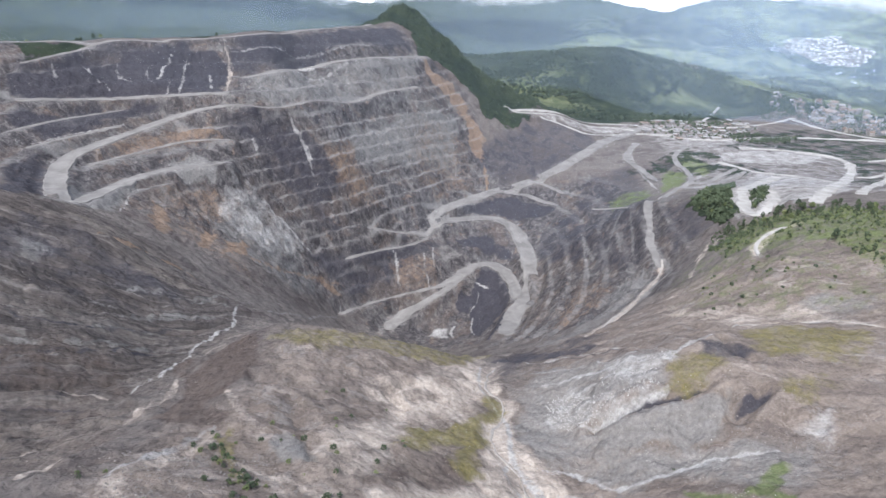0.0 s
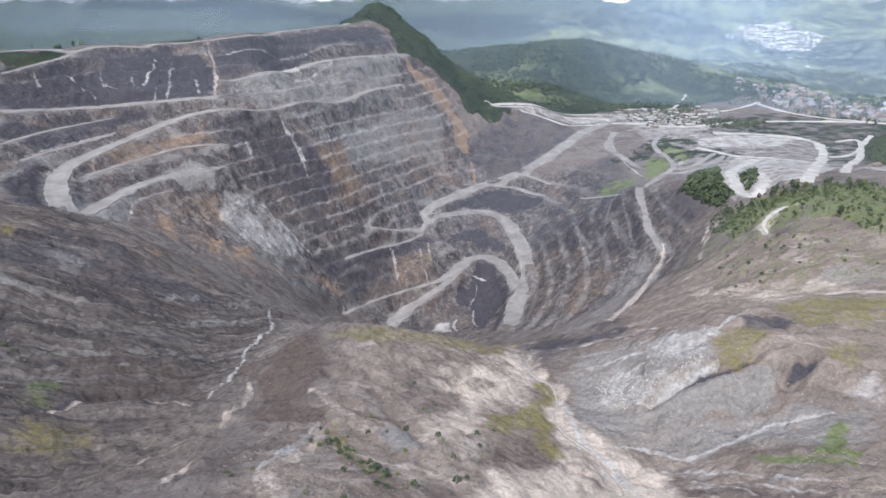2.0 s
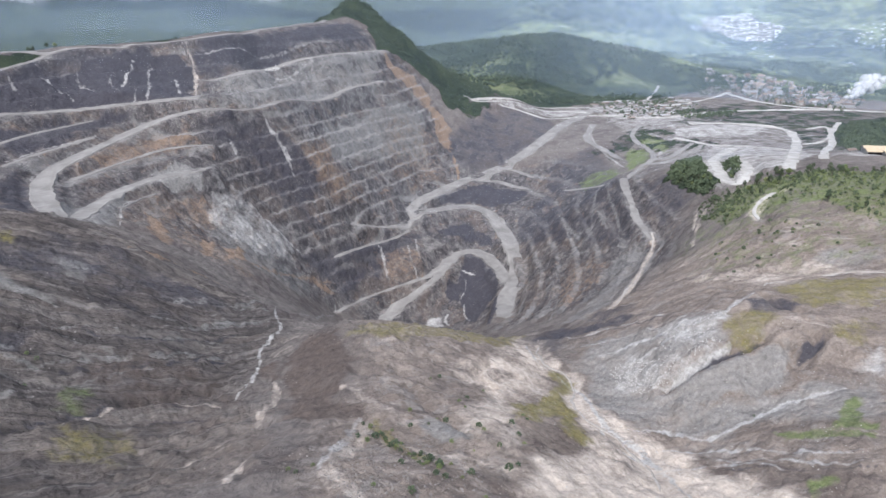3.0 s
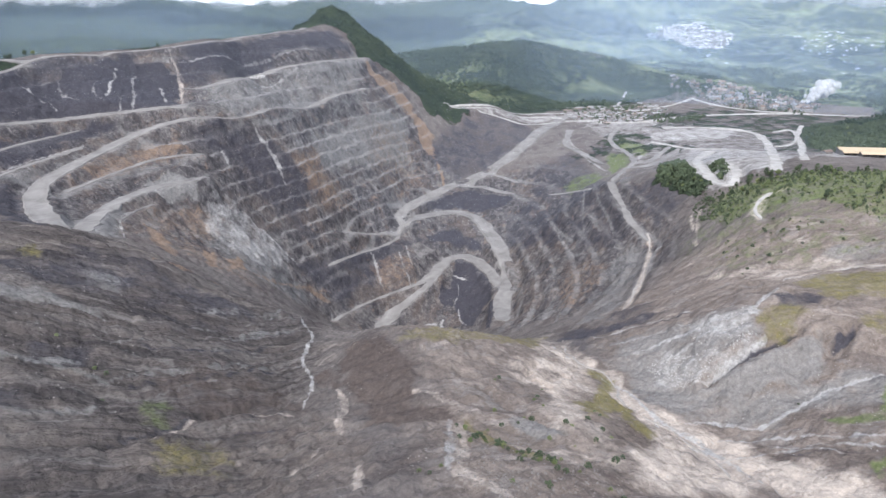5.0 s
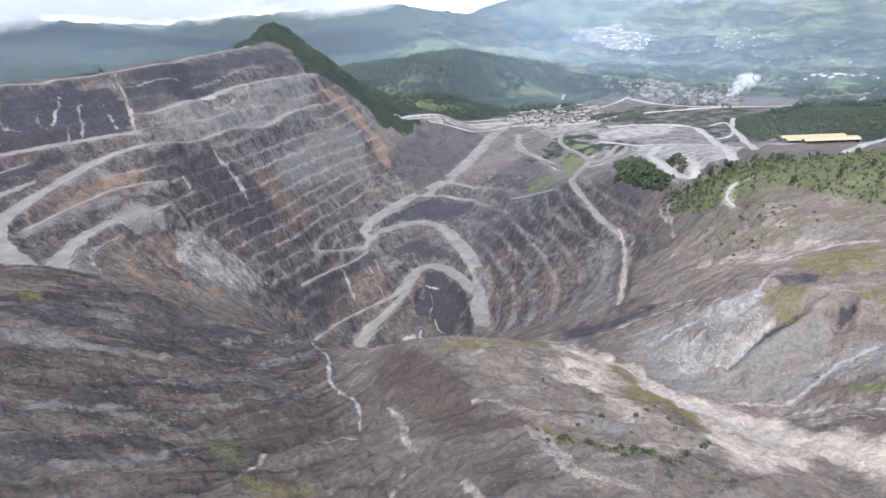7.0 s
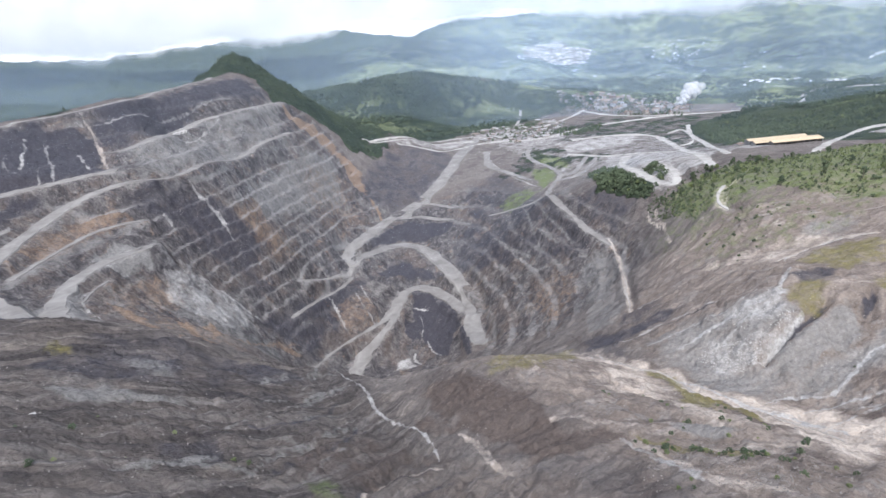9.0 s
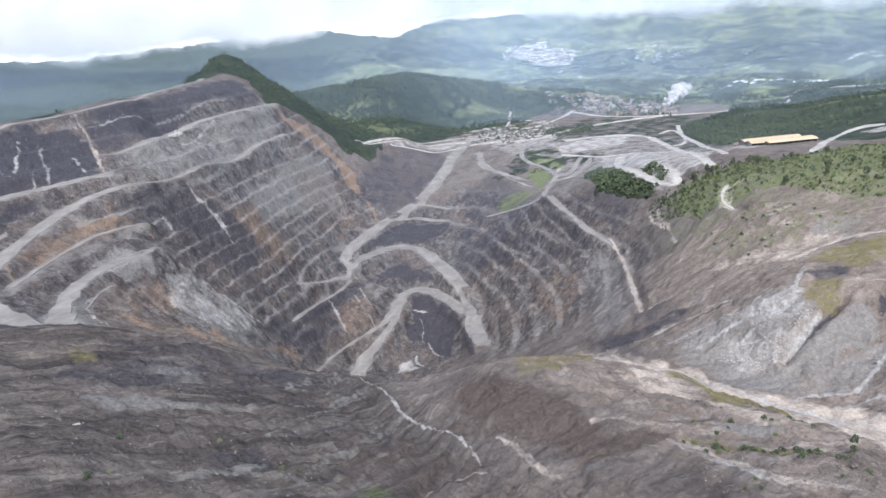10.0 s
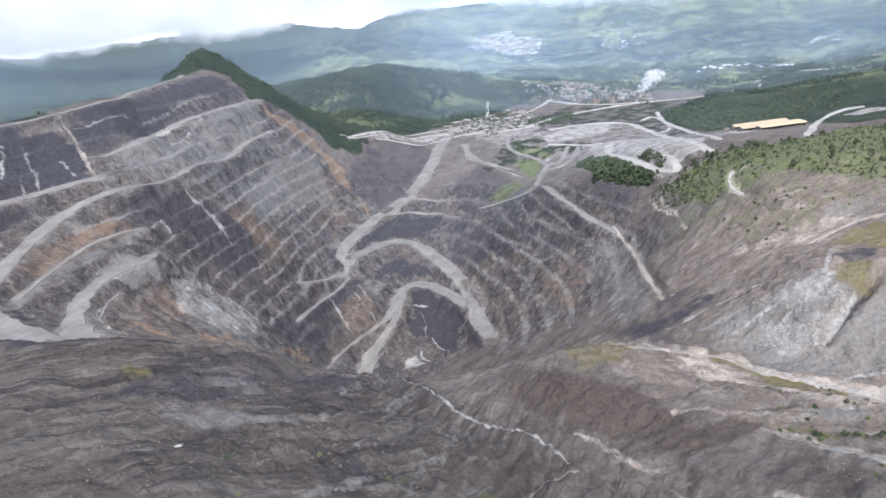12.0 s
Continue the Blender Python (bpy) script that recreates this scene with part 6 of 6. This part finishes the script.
rubble(scatter([(-270, 1100), (-235, 1150), (-225, 1130), (-255, 1095)], 60, 49, 0), 50, 1.5, 4.5, STONE, "heap of pale boulders on a bench")


def boulder(x, y, l, w, h, turn, seed):
    """A flat pale block, split along its bedding and chipped at the corners."""
    rng = np.random.default_rng(seed)
    bm = bmesh.new()
    bmesh.ops.create_cube(bm, size=1.0)
    bmesh.ops.subdivide_edges(bm, edges=bm.edges[:], cuts=2, use_grid_fill=True)
    for v in bm.verts:
        v.co = Vector((v.co.x * l, v.co.y * w, v.co.z * h)) * (1 - 0.25 * max(0, v.co.length - 0.62)) + Vector(rng.normal(0, 0.05 * h, 3))
    ob = tagged(part("boulder", bm, STONE, None), "flat pale boulder lying on the dark landslide", "boulder", "boulders on the landslide")
    ob.matrix_basis = pose(x, y, float(ground_z(x, y)[0]) + 0.25 * h, 4, 8, turn)


boulder(-330, 307, 3.6, 1.9, 1.1, 20, 81)

# ---- buildings ----
def painted(name, low, high, rough_=0.7):
    s = Shade(name)
    colour = s.mix(s.chance(), low, high)
    colour = s.mix(s.span(s.noise(0.5, 5, 0.65), 0.45, 0.75), colour, s.mix(0.35, colour, (0.2, 0.15, 0.1)))
    return s.done(colour, rough_)


WALL = painted("weathered_boards", (0.16, 0.152, 0.145), (0.32, 0.305, 0.285))
ROOF = painted("sheet_iron_roof", (0.14, 0.14, 0.145), (0.36, 0.355, 0.35), 0.7)
RUST = painted("rusted_iron_roof", (0.12, 0.085, 0.07), (0.3, 0.245, 0.21), 0.8)
LIGHT_ROOF = painted("new_iron_roof", (0.5, 0.5, 0.5), (0.74, 0.74, 0.75), 0.5)
OCHRE = painted("ochre_iron_roof", (0.46, 0.37, 0.25), (0.54, 0.44, 0.31), 0.6)
GLASS = painted("dark_window", (0.03, 0.035, 0.04), (0.05, 0.055, 0.06), 0.15)
STEEL = painted("grey_steel", (0.30, 0.31, 0.33), (0.42, 0.43, 0.45), 0.5)


def box(x0, y0, z0, x1, y1, z1):
    bm = bmesh.new()
    v = [bm.verts.new(p) for p in ((x0, y0, z0), (x1, y0, z0), (x1, y1, z0), (x0, y1, z0), (x0, y0, z1), (x1, y0, z1), (x1, y1, z1), (x0, y1, z1))]
    for f in ((3, 2, 1, 0), (4, 5, 6, 7), (0, 1, 5, 4), (1, 2, 6, 5), (2, 3, 7, 6), (3, 0, 4, 7)):
        bm.faces.new([v[k] for k in f])
    return bm


def gable(l, w, eave, ridge, over=0.6, thick=0.25):
    """A pitched roof of two slabs with thickness."""
    bm = bmesh.new()
    x, y = l / 2 + over, w / 2 + over
    top = [(-x, -y, eave), (x, -y, eave), (x, 0, ridge), (-x, 0, ridge), (-x, y, eave), (x, y, eave)]
    hi = [bm.verts.new((a, b, c + thick)) for a, b, c in top]
    lo = [bm.verts.new(p) for p in top]
    for f in ((0, 1, 2, 3), (3, 2, 5, 4)):
        bm.faces.new([hi[k] for k in f]), bm.faces.new([lo[k] for k in f[::-1]])
    for a, b in ((0, 1), (1, 2), (2, 5), (5, 4), (4, 3), (3, 0)):
        bm.faces.new([lo[a], lo[b], hi[b], hi[a]])
    return bm


def house(l, w, h, roof, label, group, category="house"):
    root = tagged(new("house" if category == "house" else "industrial_building"), label, category, group)
    bm = box(-l / 2, -w / 2, -3, l / 2, w / 2, h)
    ends = [bm.verts.new(p) for p in ((-l / 2, -w / 2, h), (-l / 2, w / 2, h), (-l / 2, 0, h + w * 0.22), (l / 2, -w / 2, h), (l / 2, w / 2, h), (l / 2, 0, h + w * 0.22))]
    bm.faces.new(ends[:3]), bm.faces.new(ends[3:])
    part("wall", bm, WALL, root)
    part("roof", gable(l, w, h - 0.1, h + w * 0.22), roof, root)
    for k in (-0.3, 0.3):
        part("window", box(k * l - 0.8, -w / 2 - 0.06, h * 0.4, k * l + 0.8, -w / 2 + 0.1, h * 0.75), GLASS, root)
    part("door", box(-0.6, -w / 2 - 0.08, 0, 0.6, -w / 2 + 0.1, min(2.1, h * 0.8)), RUST, root)
    return root


def settle(models, places, seed, low=0.8, high=1.3):
    rng = np.random.default_rng(seed)
    height = ground_z(places[:, 0], places[:, 1])
    for n, ((x, y), h) in enumerate(zip(places, height)):
        m = pose(x, y, h, 0, 0, rng.choice([0, 20, 75, 110, 160]) + rng.uniform(-8, 8))
        if n < len(models):
            models[n].matrix_basis = m
        else:
            copy_thing(models[n % len(models)], m).scale = (rng.uniform(low, high), rng.uniform(low, high), rng.uniform(0.9, 1.1))


village = [house(12, 7, 3, ROOF, "small house with a pale sheet-iron roof", "houses of the mining town"), house(9, 6, 2.8, RUST, "small house with a rusted iron roof", "houses of the mining town"), house(16, 8, 3.4, ROOF, "long low house with a pale iron roof", "houses of the mining town")]
settle(village, np.vstack([scatter(TOWN, 95, 51, 3), scatter([(709, 2086), (874, 2110), (812, 1991), (681, 2015)], 16, 52, 4)]), 53)
works = [house(34, 16, 8, ROOF, "industrial shed with a pale iron roof beside the works", "buildings of the works", "works"), house(26, 14, 9, RUST, "rusted industrial building of the works", "buildings of the works", "works"), house(46, 20, 7, RUST, "long rusted industrial hall of the works", "buildings of the works", "works")]
settle(works, scatter(WORKS, 120, 54, 2), 55, 0.25, 0.5)
hamlet = [house(11, 7, 3, LIGHT_ROOF, "far pale-roofed house of a hillside settlement", "houses of the far settlement"), house(14, 8, 3, LIGHT_ROOF, "far long pale-roofed house of a hillside settlement", "houses of the far settlement")]
SETTLEMENT = [(1476, 2978), (1847, 3501), (2109, 3509), (2143, 3213), (1902, 2960), (1746, 3113)]
settle(hamlet, scatter(SETTLEMENT, 90, 56, 0), 57, 0.8, 1.5)


def far_houses(places, seed):
    """Gabled houses across the valley, too many and too small to pick apart."""
    rng = np.random.default_rng(seed)
    height = ground_z(places[:, 0], places[:, 1])
    verts, faces = [], []
    shape = np.array([(-1, -1, -1), (1, -1, -1), (1, 1, -1), (-1, 1, -1), (-1, -1, 1), (1, -1, 1), (1, 1, 1), (-1, 1, 1), (-1, 0, 1.7), (1, 0, 1.7)], float)
    for (x, y), h in zip(places, height):
        size, a = rng.uniform(0.5, 0.95), rng.uniform(0, 3.14)
        p = shape * np.array([7.5, 4.5, 3.2]) * size
        at = len(verts)
        verts += list(np.stack([p[:, 0] * math.cos(a) - p[:, 1] * math.sin(a) + x, p[:, 0] * math.sin(a) + p[:, 1] * math.cos(a) + y, p[:, 2] + h], -1))
        faces += [tuple(at + i for i in f) for f in ((0, 1, 5, 4), (2, 3, 7, 6), (1, 2, 6, 9, 5), (3, 0, 4, 8, 7), (4, 5, 9, 8), (6, 7, 8, 9))]
    tagged(raw_part("settlement", verts, faces, LIGHT_ROOF, None), "pale-roofed houses dotted over the far valley side", "settlement", kind="stuff")


far_houses(np.vstack([scatter(SETTLEMENT, 380, 156, 0), scatter([(1560, 1680), (1640, 1690), (1850, 1420), (1780, 1400)], 30, 58, 0), scatter([(2200, 2700), (2250, 2950), (2600, 2850), (2550, 2650)], 45, 59, 0), scatter([(2280, 1660), (2450, 1760), (2560, 1600), (2420, 1560)], 26, 60, 0), scatter([(1300, 2300), (1500, 2900), (2300, 2700), (2600, 2000), (1900, 1900)], 45, 157, 0)]), 159)


def tank(x, y, radius, height):
    root = tagged(new("tank"), "round grey steel tank at the works", "tank", "tanks at the works")
    verts, faces = [], []
    tube(verts, faces, (0, 0, -2), (0, 0, height), radius, radius, 20)
    raw_part("shell", verts, faces, STEEL, root, smooth=True)
    verts, faces = [], []
    tube(verts, faces, (0, 0, height), (0, 0, height + radius * 0.25), radius * 1.02, 0.1, 20)
    raw_part("roof", verts, faces, ROOF, root)
    root.matrix_basis = pose(x, y, float(ground_z(x, y)[0]))


def chimney(x, y, height):
    root = tagged(new("chimney"), "slim grey steel chimney at the works", "chimney", "chimneys at the works")
    verts, faces = [], []
    tube(verts, faces, (0, 0, -2), (0, 0, height), 1.6, 1.1, 12)
    raw_part("stack", verts, faces, STEEL, root, smooth=True)
    verts, faces = [], []
    tube(verts, faces, (0, 0, height - 1), (0, 0, height + 0.5), 1.4, 1.4, 12)
    raw_part("collar", verts, faces, RUST, root)
    root.matrix_basis = pose(x, y, float(ground_z(x, y)[0]))


for x, y, radius, height in ((1010, 1610, 9, 9), (1035, 1590, 9, 9), (1060, 1640, 12, 8), (1150, 1520, 10, 10)):
    tank(x, y, radius, height)
chimney(1080, 1560, 28), chimney(1105, 1465, 24)


# steam over the works
def plume(x, y):
    rng = np.random.default_rng(71)
    z0 = float(ground_z(x, y)[0]) + 12
    bm = bmesh.new()
    for k in range(110):
        f = rng.uniform(0, 1) ** 0.8
        size = 2.2 + 8.0 * f + rng.uniform(-1.2, 2.5)
        c = Vector((x + 88 * f + rng.normal(0, 5 + 8 * f), y + 12 * f + rng.normal(0, 8), z0 - 4 + 40 * f**1.2 + rng.normal(0, 2.5 + 5.5 * f)))
        made = bmesh.ops.create_icosphere(bm, subdivisions=2, radius=size, matrix=Matrix.Translation(c))
        for v in made["verts"]:
            v.co += (v.co - c).normalized() * size * 0.35 * noise.noise(v.co * 0.13)
    for f in bm.faces:
        f.smooth = True
    s = Shade("steam")
    s.bump(s.noise(0.12, 5, 0.6), 2.0)
    s.bsdf.inputs["Alpha"].default_value = 0.3
    return tagged(part("steam_cloud", bm, s.done((0.88, 0.89, 0.9), 1.0), None), "white billowing steam cloud above the works", "steam", kind="stuff")


plume(1185, 1525)


# ---- long open sheds on the flats ----
def long_shed(l, w, h, label):
    root = tagged(new("long_shed"), label, "shed", "long ochre-roofed sheds")
    part("roof", gable(l, w, h, h + w * 0.14, 1.2, 0.35), OCHRE, root, "ochre sheet-iron roof")
    part("back_wall", box(-l / 2, w / 2 - 0.3, -4, l / 2, w / 2, h), WALL, root)
    for side in (-1, 1):
        part("end_wall", box(side * l / 2 - 0.15, -w / 2, -4, side * l / 2 + 0.15, w / 2, h), WALL, root)
    count = int(l / 8)
    post = box(-0.2, -0.2, -4, 0.2, 0.2, h)
    me = bpy.data.meshes.new("post")
    post.to_mesh(me)
    post.free()
    me.materials.append(STEEL)
    for k in range(count + 1):
        ob = new("post", me)
        ob.parent, ob.location = root, (-l / 2 + 0.4 + k * (l - 0.8) / count, -w / 2 + 0.3, 0)
    return root


def at_ground(ob, x, y, turn, lift=0.0):
    ob.matrix_basis = pose(x, y, float(ground_z(x, y)[0]) + lift, 0, 0, turn)


at_ground(long_shed(88, 17, 7, "long open-sided shed with an ochre iron roof"), 617, 722, -26)
at_ground(long_shed(96, 17, 7, "long open-sided shed with an ochre iron roof"), 599, 690, -26)
at_ground(long_shed(70, 14, 5, "lower open-sided shed with an ochre iron roof"), 582, 660, -26)
at_ground(house(14, 9, 4, RUST, "small rust-roofed hut beside the long sheds", "huts by the long sheds"), 556, 738, 10)


# ---- haze painted on thin sheets in front of the ranges, and cloud lying on their tops ----
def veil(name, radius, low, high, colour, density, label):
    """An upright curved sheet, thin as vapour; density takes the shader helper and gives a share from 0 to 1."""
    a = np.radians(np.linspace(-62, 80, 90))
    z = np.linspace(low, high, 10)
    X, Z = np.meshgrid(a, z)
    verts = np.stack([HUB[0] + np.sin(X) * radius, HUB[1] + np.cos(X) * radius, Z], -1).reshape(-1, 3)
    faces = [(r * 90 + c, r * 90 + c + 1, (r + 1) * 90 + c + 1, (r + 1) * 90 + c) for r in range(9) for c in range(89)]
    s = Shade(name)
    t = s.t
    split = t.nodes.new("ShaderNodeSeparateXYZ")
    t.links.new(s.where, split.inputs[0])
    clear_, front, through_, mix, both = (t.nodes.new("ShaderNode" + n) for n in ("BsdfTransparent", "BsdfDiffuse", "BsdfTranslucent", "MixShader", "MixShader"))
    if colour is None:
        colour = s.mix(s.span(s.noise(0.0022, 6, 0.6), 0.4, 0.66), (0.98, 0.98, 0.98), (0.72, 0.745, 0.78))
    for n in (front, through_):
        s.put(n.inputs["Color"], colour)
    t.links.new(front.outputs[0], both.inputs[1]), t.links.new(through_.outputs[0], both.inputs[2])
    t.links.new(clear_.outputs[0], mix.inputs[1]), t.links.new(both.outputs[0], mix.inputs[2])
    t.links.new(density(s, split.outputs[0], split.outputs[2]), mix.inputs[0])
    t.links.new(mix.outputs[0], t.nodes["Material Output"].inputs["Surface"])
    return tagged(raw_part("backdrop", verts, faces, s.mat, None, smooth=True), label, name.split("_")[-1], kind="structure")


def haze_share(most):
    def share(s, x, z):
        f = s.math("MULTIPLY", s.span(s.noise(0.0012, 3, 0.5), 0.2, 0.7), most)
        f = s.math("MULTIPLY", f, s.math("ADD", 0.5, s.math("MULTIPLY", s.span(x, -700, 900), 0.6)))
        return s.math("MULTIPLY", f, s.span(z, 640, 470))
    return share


def cloud_share(s, x, z):
    base = s.math("ADD", z, s.math("MULTIPLY", s.span(x, 900, 2300), 130))
    base = s.math("ADD", base, s.math("MULTIPLY", s.math("SUBTRACT", s.noise(0.003, 8, 0.62), 0.5), 190))
    return s.math("MULTIPLY", s.span(base, 505, 550), 0.97)


# bluish sheets added to imitate aerial haze; the nearest crosses the mine
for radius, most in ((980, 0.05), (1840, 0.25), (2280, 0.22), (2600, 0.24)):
    veil("valley_haze", radius, -60, 900, (0.6, 0.77, 1.0), haze_share(most), "thin bluish see-through sheet imitating aerial haze")
veil("low_cloud", 2920, 300, 1300, None, cloud_share, "white cloud lying on the mountain tops")
